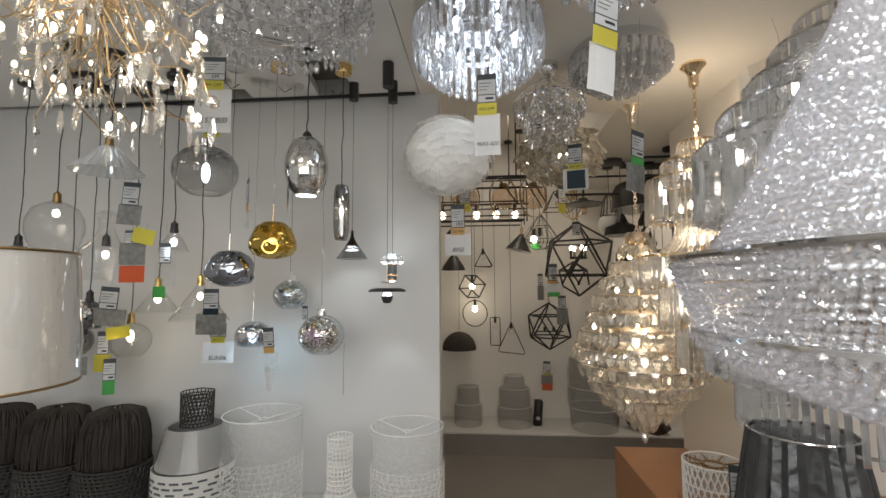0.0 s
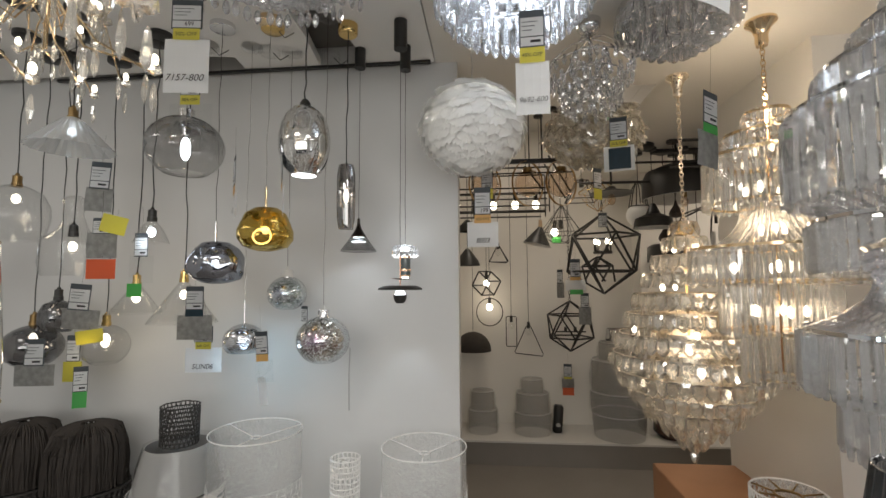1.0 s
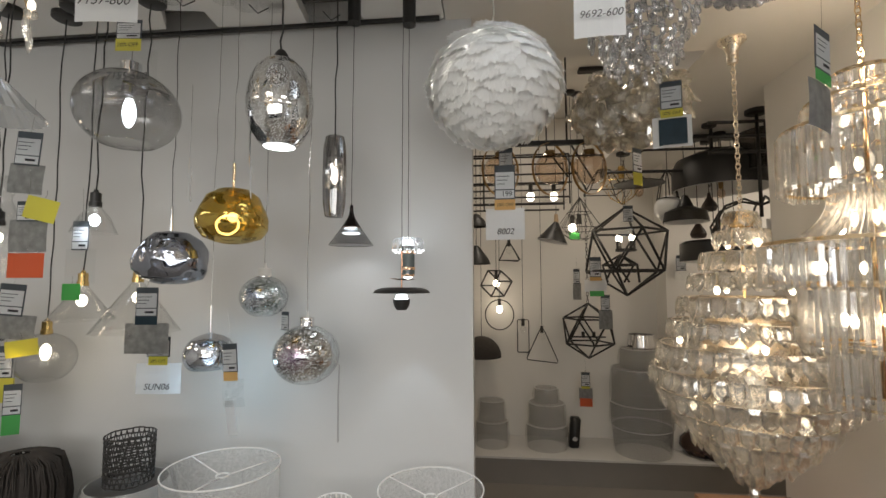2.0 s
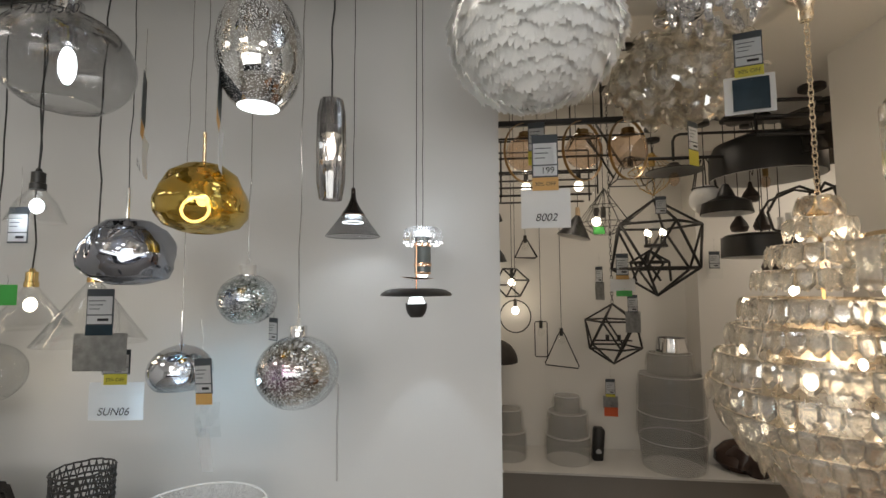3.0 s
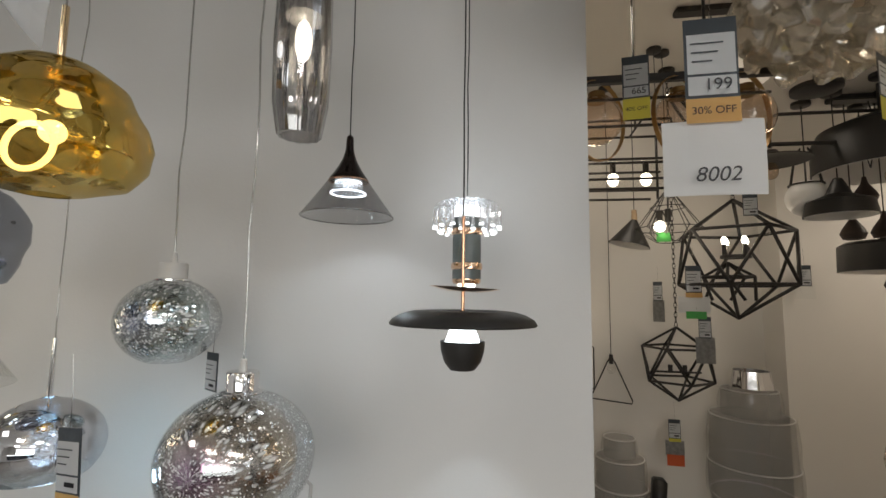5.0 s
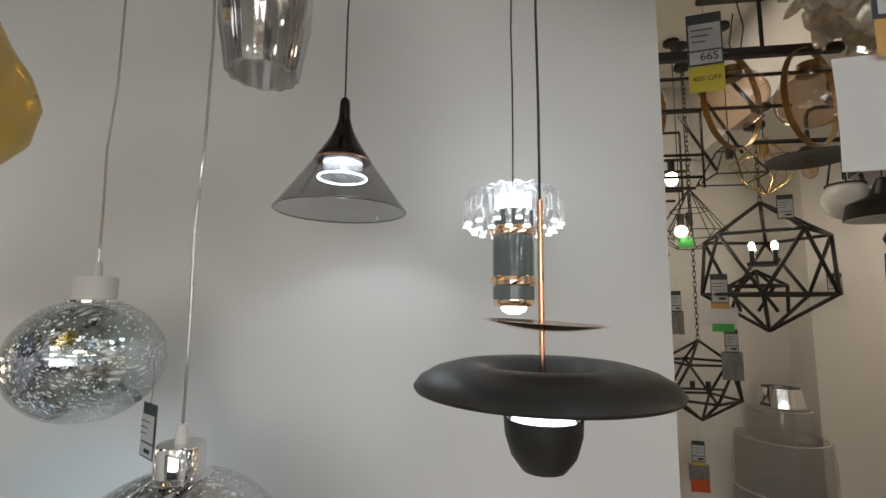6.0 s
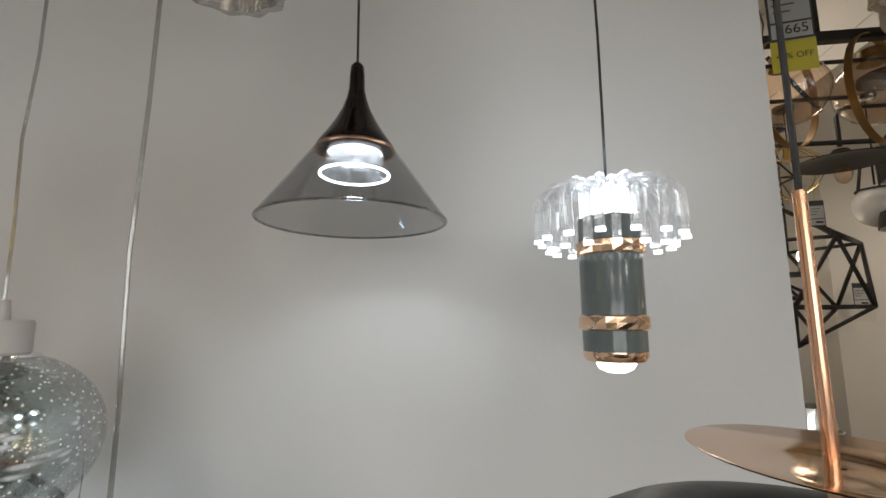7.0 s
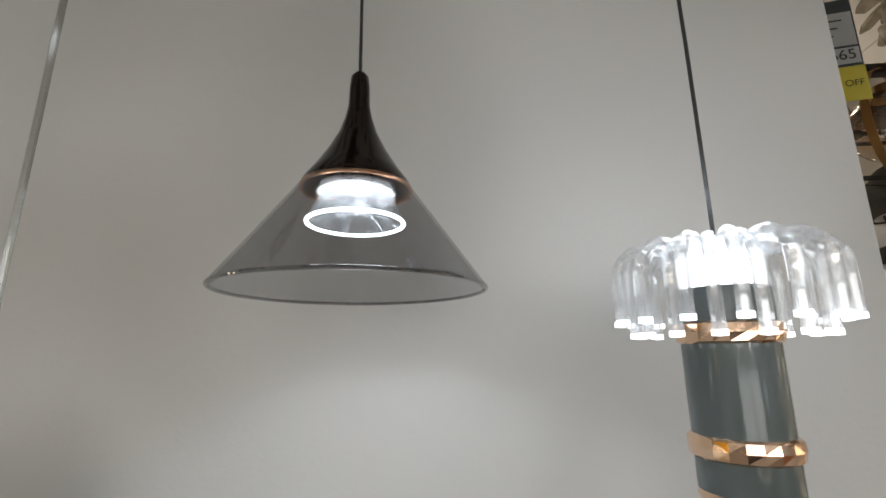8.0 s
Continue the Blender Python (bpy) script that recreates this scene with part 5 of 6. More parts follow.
part("shade", lathe(shell([(0.12, 0.0), (0.10, 0.42)], 0.003), 40), M_WHITEFAB, wb)
bx3 = thing("display_table", (1.3, 1.0, 0), "orange-brown board display table", "display table")
part("top", slab(-0.5, 1.2, -0.4, 0.42, 0.68, 0.72, 0.004), M_WOOD, bx3, smooth=False)
for ax, ay in ((-0.45, -0.35), (-0.45, 0.37), (1.15, -0.35), (1.15, 0.37)):
    part("leg", slab(ax - 0.03, ax + 0.03, ay - 0.03, ay + 0.03, 0, 0.68), M_WOOD, bx3, smooth=False)

# ---- alcove: iron lamps ----
M_BACKBRASS = paint("dull_brass_band", (0.42, 0.27, 0.12), 0.35, 1.0, vary=0.2, bump=0.05)
M_BROWN = paint("dark_brown_clay", (0.05, 0.035, 0.028), 0.5, vary=0.2)
M_PALEWOOD = paint("pale_wood", (0.45, 0.32, 0.20), 0.5, vary=0.15)
HIGH = 3.604


def iron_lamp(name, x, y, z, label, group="iron lamps of the alcove"):
    return thing(name, (x, y, z), label, "pendant lamp", group)


def roof(x, y):
    return CEIL if x > 0.90 or y < 3.14 else HIGH


def hang(p_, x, y, z, low, r=0.003, material=None):
    part("cord", tube([(0, 0, low), (0, 0, roof(x, y) - z)], r, 6), material or M_CORD, p_)
    canopy(p_, roof(x, y) - z, 0.05, 0.025, M_IRON)


def bars(parent, points, edges, r, material=None, name="bar"):
    for a, b in edges:
        part(name, tube([points[a], points[b]], r, 6), material or M_IRON, parent)


def icosahedron(r, stretch=1.0, turn=0.0):
    pts = [Vector((0, 0, r * stretch)), Vector((0, 0, -r * stretch))]
    for k in range(5):
        a = 2 * math.pi * k / 5 + turn
        pts.append(Vector((0.894 * r * math.cos(a), 0.894 * r * math.sin(a), 0.447 * r * stretch)))
    for k in range(5):
        a = 2 * math.pi * (k + 0.5) / 5 + turn
        pts.append(Vector((0.894 * r * math.cos(a), 0.894 * r * math.sin(a), -0.447 * r * stretch)))
    edges = []
    for k in range(5):
        edges += [(0, 2 + k), (1, 7 + k), (2 + k, 2 + (k + 1) % 5), (7 + k, 7 + (k + 1) % 5), (2 + k, 7 + k), (2 + k, 7 + (k + 4) % 5)]
    return pts, edges


p = iron_lamp("geometric_pendant", 0.732, 5.33, 1.36, "black iron icosahedron frame pendant lamp, unlit")
pts, edges = icosahedron(0.262, 1.0, 0.35)
bars(p, pts, edges, 0.009)
part("crossbar", tube([(-0.16, 0, -0.06), (0.16, 0, -0.06)], 0.008, 6), M_IRON, p)
for k in (-0.05, 0.05):
    part("socket", lathe([(0, 0.05), (0.016, 0.05), (0.016, 0), (0, 0)], 12), M_IRON, p).location = (k, 0, -0.06)
chain(p, HIGH - 1.36 - 0.03, 0.262, M_IRON, 0.05)
canopy(p, HIGH - 1.36, 0.06, 0.03, M_IRON)

p = iron_lamp("geometric_pendant", 1.005, 4.98, 2.10, "large black iron polyhedron frame chandelier with four lit candle bulbs")
pts, edges = icosahedron(0.385, 1.02, -0.2)
bars(p, pts, edges, 0.011)
pts, edges = icosahedron(0.17, 1.0, 0.5)
bars(p, [q + Vector((-0.05, 0, -0.20)) for q in pts], edges[::2], 0.010)
part("hub", lathe([(0, 0.02), (0.09, 0.02), (0.09, 0), (0, 0)], 20), M_IRON, p)
for k in range(4):
    a = k * 1.57 + 0.3
    part("candle", lathe([(0, 0.07), (0.014, 0.07), (0.014, 0), (0, 0)], 12), M_IRON, p).location = (0.08 * math.cos(a), 0.08 * math.sin(a), 0.02)
    bulb(p, 0.08 * math.cos(a), 0.08 * math.sin(a), 0.115, 0.018, M_BULBWARM, 1.6)
chain(p, CEIL - 2.10 - 0.03, 0.39, M_IRON, 0.05)
canopy(p, CEIL - 2.10, 0.06, 0.03, M_IRON)
lamp("POINT", "geometric_light", (1.005, 4.98, 2.2), 1.0, WARM, 0.06)


def loop_pendant(x, z_top, outline, r, label, lit=False, y=5.58):
    p_ = iron_lamp("loop_pendant", x, y, z_top, label, "slim iron loop pendants")
    part("loop", tube([(a, 0, b) for a, b in outline], r, 6, True), M_IRON, p_)
    part("socket", lathe([(0, 0.01), (0.015, 0.01), (0.017, -0.06), (0, -0.06)], 14), M_IRON, p_)
    bulb(p_, 0, 0, -0.10, 0.034, M_BULBWARM if lit else M_CLEAR, 1.2)
    hang(p_, x, y, z_top, 0.0, 0.0028)
    return p_


loop_pendant(0.318, 1.37, [(0, 0), (0.03, -0.05), (0.155, -0.34), (0.15, -0.365), (-0.145, -0.335), (-0.155, -0.315), (-0.03, -0.05)], 0.0055, "thin black iron triangle loop pendant with clear globe bulb")
loop_pendant(0.128, 1.44, [(-0.05, 0), (0.05, 0), (0.058, -0.012), (0.058, -0.32), (0.05, -0.33), (-0.05, -0.33), (-0.058, -0.32), (-0.058, -0.012)], 0.0055, "thin black iron rectangle loop pendant")
loop_pendant(-0.112, 1.645, [(0.147 * math.sin(k * 0.2618), -0.155 + 0.155 * math.cos(k * 0.2618)) for k in range(24)], 0.0065, "thin black iron ring pendant, lit", True)
loop_pendant(-0.008, 2.262, [(0, 0), (0.11, -0.20), (0.09, -0.212), (-0.10, -0.205)], 0.011, "small thick black iron triangle pendant")
p = iron_lamp("geometric_pendant", -0.144, 5.55, 1.815, "small black iron cube frame pendant lamp, lit", "slim iron loop pendants")
pts = [Vector((0.095 * sx, 0.095 * sy, 0.095 * sz)) for sx in (-1, 1) for sy in (-1, 1) for sz in (-1, 1)]
turn = Euler((0.62, 0.0, 0.785)).to_matrix()
pts = [turn @ q for q in pts]
bars(p, pts, [(a, b) for a in range(8) for b in range(a) if bin(a ^ b).count("1") == 1], 0.008)
bulb(p, 0, 0, 0.0, 0.035, M_BULBWARM)
part("socket", lathe([(0, 0.14), (0.015, 0.14), (0.017, 0.035), (0, 0.035)], 14), M_IRON, p)
hang(p, -0.144, 5.55, 1.815, 0.13)
lamp("POINT", "loop_light", (-0.12, 5.40, 1.65), 0.8, WARM, 0.05)


def shade_pendant(name, x, y, z, profile, mat_, label, seg=32, top=0.0, tilt=0.0, bulb_z=None, lit=False, inner=None):
    p_ = iron_lamp(name, x, y, z, label)
    ob = part("shade", lathe(shell(profile, 0.004), seg), mat_, p_)
    ob.rotation_euler = (0, tilt, 0)
    if inner:
        ob = part("inside", lathe([(r * 0.985 - 0.005, q - 0.003) for r, q in profile], seg), inner, p_, "white painted inside")
        ob.rotation_euler = (0, tilt, 0)
    if bulb_z is not None:
        part("socket", lathe([(0, bulb_z + 0.10), (0.018, bulb_z + 0.10), (0.018, bulb_z + 0.04), (0, bulb_z + 0.04)], 14), M_ANTIQUE, p_)
        bulb(p_, 0, 0, bulb_z, 0.030, M_BULBWARM if lit else M_AMBER, 1.4)
    hang(p_, x, y, z, top)
    return p_


q = shade_pendant("cone_pendant", 0.43, 5.20, 2.40, [(0.022, 0.0), (0.04, -0.03), (0.145, -0.19)], M_BLACK, "black metal cone pendant lamp with pale wood top, tilted", tilt=0.22, inner=M_WHITE)
part("wood_top", lathe([(0, 0.075), (0.018, 0.075), (0.022, 0.0), (0, 0.0)], 16), M_PALEWOOD, q, "pale wooden top")
shade_pendant("dome_pendant", -0.33, 5.00, 2.46, [(0.02, 0.0), (0.05, -0.03), (0.08, -0.06), (0.10, -0.12)], M_BLACK, "small black metal dome pendant lamp")
shade_pendant("dome_pendant", -0.33, 4.95, 2.16, [(0.02, 0.0), (0.06, -0.05), (0.11, -0.12), (0.13, -0.17)], M_BLACK, "black metal bell pendant lamp")
dome = arc(0.20, 0, 6, 92, 9, 1.0)
q = shade_pendant("wicker_dome_pendant", -0.30, 5.48, 1.06, [(r, z + 0.02) for r, z in dome], M_RATTAN, "dark wicker half-dome pendant lamp", top=0.2)
# wire cage with a lit bulb
p = iron_lamp("wire_cage_pendant", 0.615, 5.05, 2.61, "black wire diamond cage pendant lamp")
for k in range(10):
    a = 2 * math.pi * k / 10
    part("wire", tube([(0.01, 0, 0), (0.215 * math.cos(a), 0.215 * math.sin(a), -0.30), (0.08 * math.cos(a + 0.3), 0.08 * math.sin(a + 0.3), -0.39)], 0.0032, 5), M_IRON, p)
for r, z in ((0.214, -0.30), (0.08, -0.39), (0.11, -0.15)):
    hoop(p, r, z, M_IRON, 0.0032, "ring")
part("socket", lathe([(0, -0.16), (0.02, -0.16), (0.02, -0.25), (0, -0.25)], 14), M_IRON, p)
hang(p, 0.615, 5.05, 2.61, -0.16)
p = iron_lamp("bulb_pendant", 0.545, 5.0, 2.33, "bare lit bulb pendant in a small wire cage")
part("socket", lathe([(0, 0.10), (0.02, 0.10), (0.02, 0.03), (0, 0.03)], 14), M_IRON, p)
bulb(p, 0, 0, -0.01, 0.038, M_BULBWARM)
for k in range(6):
    a = k * 1.047
    part("wire", tube([(0.02 * math.cos(a), 0.02 * math.sin(a), 0.10), (0.07 * math.cos(a), 0.07 * math.sin(a), 0.0), (0.05 * math.cos(a), 0.05 * math.sin(a), -0.07)], 0.0028, 5), M_IRON, p)
hang(p, 0.545, 5.0, 2.33, 0.10)
lamp("POINT", "bulb_pendant_light", (0.545, 4.93, 2.3), 0.8, WARM, 0.04)

# linear chandelier with amber glass globes and brass bands
p = iron_lamp("linear_chandelier", -0.06, 3.40, 2.62, "black iron bar chandelier with amber glass globes in brass bands")
part("beam", slab(-0.62, 0.52, -0.013, 0.013, -0.012, 0.016, 0.002), M_IRON, p, smooth=False)
for z, x1 in ((-0.085, 0.49), (-0.185, 0.35)):
    part("bar", tube([(-0.62, -0.03, z), (x1, -0.03, z)], 0.0055, 6), M_IRON, p)
part("bar", tube([(0.19, 0.04, -0.02), (0.31, 0.04, -0.19)], 0.006, 6), M_IRON, p)
for gx in (-0.36, -0.08, 0.204, 0.423):
    g = part("globe", lathe([(0.03, 0.085)] + arc(0.092, 0, 20, 178, 12, 1.0), 28, lava_warp(gx * 9, 0.18)), M_AMBER, p, "rippled amber glass globe")
    g.location = (gx, 0, -0.15)
    part("cap", lathe([(0, 0.11), (0.03, 0.105), (0.034, 0.07), (0, 0.07)], 18), M_ANTIQUE, g)
    bm = bmesh.new()
    ring = [(0.118 * math.cos(k * 0.2244), 0.150 * math.sin(k * 0.2244)) for k in range(28)]
    for k in range(28):
        (ax, az), (bx_, bz) = ring[k], ring[(k + 1) % 28]
        vs = [bm.verts.new(c) for c in ((ax, -0.009, az), (bx_, -0.009, bz), (bx_, 0.009, bz), (ax, 0.009, az))]
        bm.faces.new(vs)
    bmesh.ops.remove_doubles(bm, verts=bm.verts, dist=0.0001)
    bmesh.ops.solidify(bm, geom=bm.faces[:], thickness=0.003)
    ob = part("brass_band", bm, M_BACKBRASS, g, "flat brass band")
    ob.rotation_euler = (0, 0, 0.5)
for gx in (-0.30, 0.30):
    part("hanger", tube([(gx, 0, 0.01), (gx, 0, HIGH - 2.62)], 0.006, 6), M_IRON, p)
canopy(p, HIGH - 2.62, 0.32, 0.03, M_IRON)

# box-frame linear chandelier with lit bulbs behind glass
p = iron_lamp("linear_chandelier", -0.10, 4.40, 2.50, "black iron box-frame chandelier with clear glass and lit bulbs")
for y_ in (-0.14, 0.14):
    for z, x1 in ((0.30, 0.50), (0.08, 0.52), (-0.03, 0.50), (-0.085, 0.46)):
        part("bar", tube([(-0.80, y_, z), (x1, y_, z)], 0.0075, 6), M_IRON, p)
    part("bar", tube([(0.50, y_, 0.40), (0.68, y_, 0.08)], 0.008, 6), M_IRON, p)
    for gx in (-0.75, -0.15, 0.50):
        part("upright", tube([(gx, y_, -0.085), (gx, y_, 0.30)], 0.006, 6), M_IRON, p)
for gx in (-0.6, -0.3, 0.03, 0.22, 0.40):
    bulb(p, gx, 0, 0.0, 0.032, M_BULBWARM, 1.2)
    part("socket", lathe([(0, 0.10), (0.017, 0.10), (0.017, 0.03), (0, 0.03)], 12), M_IRON, p).location = (gx, 0, 0)
for gx in (-0.3, 0.35):
    part("hanger", tube([(gx, 0, 0.30), (gx, 0, HIGH - 2.5)], 0.006, 6), M_IRON, p)
    part("crossbar", tube([(gx, -0.14, 0.30), (gx, 0.14, 0.30)], 0.006, 6), M_IRON, p)
part("bulb_bar", tube([(-0.80, 0, 0.10), (0.50, 0, 0.10)], 0.008, 6), M_IRON, p)
part("glass", slab(-0.78, 0.48, -0.146, -0.142, -0.08, 0.07), M_CLEAR, p, "clear glass pane", smooth=False)
lamp("POINT", "box_frame_light", (-0.05, 4.36, 2.48), 1.6, WARM, 0.06)

# black pipe with plate shades
p = iron_lamp("pipe_chandelier", 1.20, 4.40, 2.68, "black pipe chandelier with flat plate shade and clear bulb")
part("pipe", tube([(-0.52, 0, 0.0), (0.55, 0, 0.0)], 0.012, 8), M_IRON, p)
part("pipe", tube([(-0.25, 0, -0.02), (-0.25, 0, 0.12), (-0.235, 0, 0.155), (-0.20, 0, 0.17), (0.5, 0, 0.17)], 0.010, 8), M_IRON, p)
for gx, r in ((-0.25, 0.185),):
    part("plate", lathe([(0, -0.035), (0.03, -0.035), (0.05, -0.06), (r, -0.095), (r, -0.10), (0.05, -0.068), (0, -0.068)], 40), M_IRON, p, "flat black plate shade").location = (gx, 0, 0)
    part("glass_bulb", lathe(arc(0.035, -0.15, 0, 180, 10, 1.4), 16), M_AMBER, p, "clear filament bulb").location = (gx, 0, 0)
part("hanger", tube([(0.3, 0, 0.0), (0.3, 0, CEIL - 2.68)], 0.010, 8), M_IRON, p)
canopy(p, CEIL - 2.68, 0.12, 0.03, M_IRON)
for x, y in ((0.74, 4.55), (1.55, 4.55)):
    c = thing("ceiling_bar", (x, y, roof(x, y)), "flat black ceiling bar plate of a chandelier", "ceiling plate", "black ceiling plates")
    part("plate", slab(-0.20, 0.20, -0.04, 0.04, -0.035, -0.001, 0.006), M_IRON, c, smooth=False)
    part("cord", tube([(0, 0, -0.03), (0.03, 0, -0.2), (0.0, 0.02, -0.42), (-0.05, 0, -0.30), (-0.02, 0, -0.12)], 0.004, 5), M_CORD, c)
shade_pendant("drum_pendant", 1.60, 4.50, 2.845, [(0.02, 0.0), (0.20, -0.015), (0.31, -0.06), (0.345, -0.13), (0.348, -0.30)], M_BLACK, "large black metal drum pendant lamp with pale inside", 48, bulb_z=-0.33, inner=M_WHITE)
shade_pendant("drum_pendant", 1.43, 4.28, 2.135, [(0.03, 0.0), (0.20, -0.012), (0.228, -0.03), (0.232, -0.16)], M_BLACK, "flat black metal drum pendant lamp", 40, inner=M_WHITE)
shade_pendant("bell_pendant", 1.32, 4.48, 2.50, [(0.02, 0.0), (0.035, -0.03), (0.06, -0.09), (0.15, -0.13), (0.165, -0.21)], M_BLACK, "black metal bell pendant lamp", 36, inner=M_WHITE)
for x, y, z in ((1.47, 4.62, 2.33), (1.63, 4.62, 2.34), (1.66, 4.60, 2.04), (1.735, 4.60, 1.93), (1.60, 4.70, 2.56)):
    shade_pendant("onion_pendant", x, y, z, [(0.010, 0.0), (0.018, -0.04), (0.05, -0.09), (0.062, -0.12), (0.05, -0.15), (0.03, -0.155)], M_BROWN, "small dark brown onion-shaped pendant lamp", 20)
p = iron_lamp("globe_pendant", 1.245, 4.62, 2.42, "white opal glass globe pendant under a black wire crown")
part("globe", lathe(arc(0.108, 0, 0, 180, 16), 32), M_WHITE, p, "white opal glass")
for k in range(6):
    a = k * 1.047
    part("wire", tube([(0.02 * math.cos(a), 0.02 * math.sin(a), 0.30), (0.055 * math.cos(a), 0.055 * math.sin(a), 0.24), (0.085 * math.cos(a), 0.085 * math.sin(a), 0.08)], 0.005, 5), M_IRON, p)
hoop(p, 0.085, 0.08, M_IRON, 0.005, "ring")
hang(p, 1.245, 4.62, 2.42, 0.29)
# brass wire diamond
p = iron_lamp("wire_cage_pendant", 0.905, 4.70, 2.64, "brass wire diamond cage pendant lamp")
for k in range(9):
    a = 2 * math.pi * k / 9
    part("wire", tube([(0.015 * math.cos(a), 0.015 * math.sin(a), 0.15), (0.175 * math.cos(a), 0.175 * math.sin(a), 0.02), (0.10 * math.cos(a + 0.35), 0.10 * math.sin(a + 0.35), -0.10), (0, 0, -0.165)], 0.003, 5), M_BRASS, p)
hoop(p, 0.174, 0.02, M_BRASS, 0.003, "ring")
part("socket", lathe([(0, 0.16), (0.024, 0.16), (0.024, 0.06), (0, 0.06)], 14), M_BRASS, p)
hang(p, 0.905, 4.70, 2.64, 0.15)
p = iron_lamp("wire_cage_pendant", 0.79, 4.85, 2.80, "small black wire lantern cage pendant lamp")
pts = [Vector((sx * (0.05 if k else 0.14), sy * (0.05 if k else 0.14), 0.0 if k else -0.19)) for k in (0, 1) for sx in (-1, 1) for sy in (-1, 1)]
bars(p, pts, [(0, 1), (0, 2), (3, 1), (3, 2), (4, 5), (4, 6), (7, 5), (7, 6), (0, 4), (1, 5), (2, 6), (3, 7)], 0.005)
part("socket", lathe([(0, 0.02), (0.022, 0.02), (0.022, -0.06), (0, -0.06)], 14), M_IRON, p)
hang(p, 0.79, 4.85, 2.80, 0.0)
# curved-arm chandelier with candle sleeves and a dark mesh drum
p = iron_lamp("arm_chandelier", 1.62, 4.02, 2.16, "black iron chandelier with curved arms and pale candle sleeves")
for k in range(6):
    a = k * 1.047 + 0.2
    arm = [(0.0, 0.18), (0.12, 0.22), (0.26, 0.17), (0.33, 0.06), (0.30, -0.04), (0.20, -0.06)]
    part("arm", tube([(r * math.cos(a), r * math.sin(a), z) for r, z in arm], 0.008, 6), M_IRON, p)
    part("candle", lathe([(0, 0.11), (0.016, 0.11), (0.016, 0.0), (0, 0.0)], 12), M_WHITEFAB, p).location = (0.20 * math.cos(a), 0.20 * math.sin(a), -0.05)
part("stem", tube([(0, 0, 0.1), (0, 0, CEIL - 2.16)], 0.012, 8), M_IRON, p)
canopy(p, CEIL - 2.16, 0.07, 0.03, M_IRON)
for z in (0.55, 0.66, 0.76):
    part("crossbar", tube([(-0.32, 0, z), (0.05, 0, z)], 0.012, 6), M_IRON, p)
p = iron_lamp("mesh_drum_pendant", 1.85, 4.25, 2.62, "dark metal mesh drum pendant lamp")
part("drum", lathe(shell([(0.24, 0.28), (0.24, 0.0)], 0.004), 40), thin_glass("dark_mesh", (0.35, 0.33, 0.31), 0.2, 0.05, 0.5), p, "dark see-through mesh")
for z in (0.0, 0.28):
    hoop(p, 0.242, z, M_IRON, 0.006, "ring")
for k in range(4):
    part("spoke", tube([(0, 0, 0.30), (0.24 * math.cos(k * 1.57), 0.24 * math.sin(k * 1.57), 0.28)], 0.005, 6), M_IRON, p)
hang(p, 1.85, 4.25, 2.62, 0.29, 0.008)

# ---- alcove ledge: wrapped shades and a loudspeaker ----
LEDGE = 0.24


def drum_stack(x, y, drums, mat_, label, seed):
    s_ = thing("lampshade_stack", (x, y, LEDGE), label, "lampshade", "wrapped lampshade stacks")
    for i, (r0, r1, z0, z1) in enumerate(drums):
        part("drum", lathe(shell([(r0, z0), (r1, z1)], 0.004), 40), mat_, s_)
        hoop(s_, r1, z1, M_WHITEFAB, 0.003, "rim")
        part("wrap", lathe([(r0 + 0.012, z0 + 0.005), (r0 + 0.016, (z0 + z1) / 2), (r1 + 0.008, z1 + 0.004)], 40, lava_warp(seed + i, 0.03)), M_POLYBAG, s_, "crumpled clear plastic wrap")
    return s_


drum_stack(1.20, 5.33, [(0.245, 0.265, 0.0, 0.24), (0.275, 0.275, 0.245, 0.46), (0.265, 0.255, 0.465, 0.78), (0.185, 0.175, 0.785, 0.96)], M_FILMDRUM, "tall stack of grey drum lampshades in clear wrap", 1.0)
t_ = thing("foil_lampshade", (1.22, 5.33, LEDGE + 0.975), "small silver foil lampshade on top of a stack", "lampshade")
part("shade", lathe(shell([(0.135, 0.0), (0.115, 0.115)], 0.004), 32, pleat_warp), M_CHROME, t_)
drum_stack(0.328, 5.40, [(0.19, 0.19, 0.0, 0.22), (0.17, 0.17, 0.225, 0.42), (0.115, 0.11, 0.425, 0.56)], M_FILMDRUM, "stack of three grey drum lampshades in clear wrap", 4.0)
drum_stack(-0.20, 5.40, [(0.155, 0.155, 0.0, 0.24), (0.125, 0.12, 0.245, 0.43)], M_FILMDRUM, "stack of two white lampshades in clear wrap", 7.0)
bag = thing("plastic_bag", (1.74, 5.36, LEDGE), "crumpled dark brown plastic bag lying on the ledge", "bag")
part("sack", lathe([(0, 0.0), (0.15, 0.004), (0.19, 0.05), (0.17, 0.13), (0.10, 0.20), (0.03, 0.235), (0, 0.24)], 36, lava_warp(3.3, 0.16)), paint("brown_plastic_film", (0.055, 0.03, 0.022), 0.25, vary=0.3, bump=0.4, fine=14), bag)
sp = thing("loudspeaker", (0.582, 5.42, LEDGE), "small black loudspeaker leaning on the ledge", "loudspeaker")
part("body", slab(-0.045, 0.045, -0.05, 0.05, 0, 0.28, 0.010), M_BLACK, sp).rotation_euler = (0.05, 0.08, 0)
part("grille", lathe([(0, 0), (0.032, 0), (0.034, -0.004), (0, -0.006)], 24), M_GREYFAB, sp).matrix_local = Matrix.Translation((0.008, -0.05, 0.10)) @ Matrix.Rotation(radians(-90), 4, "X")
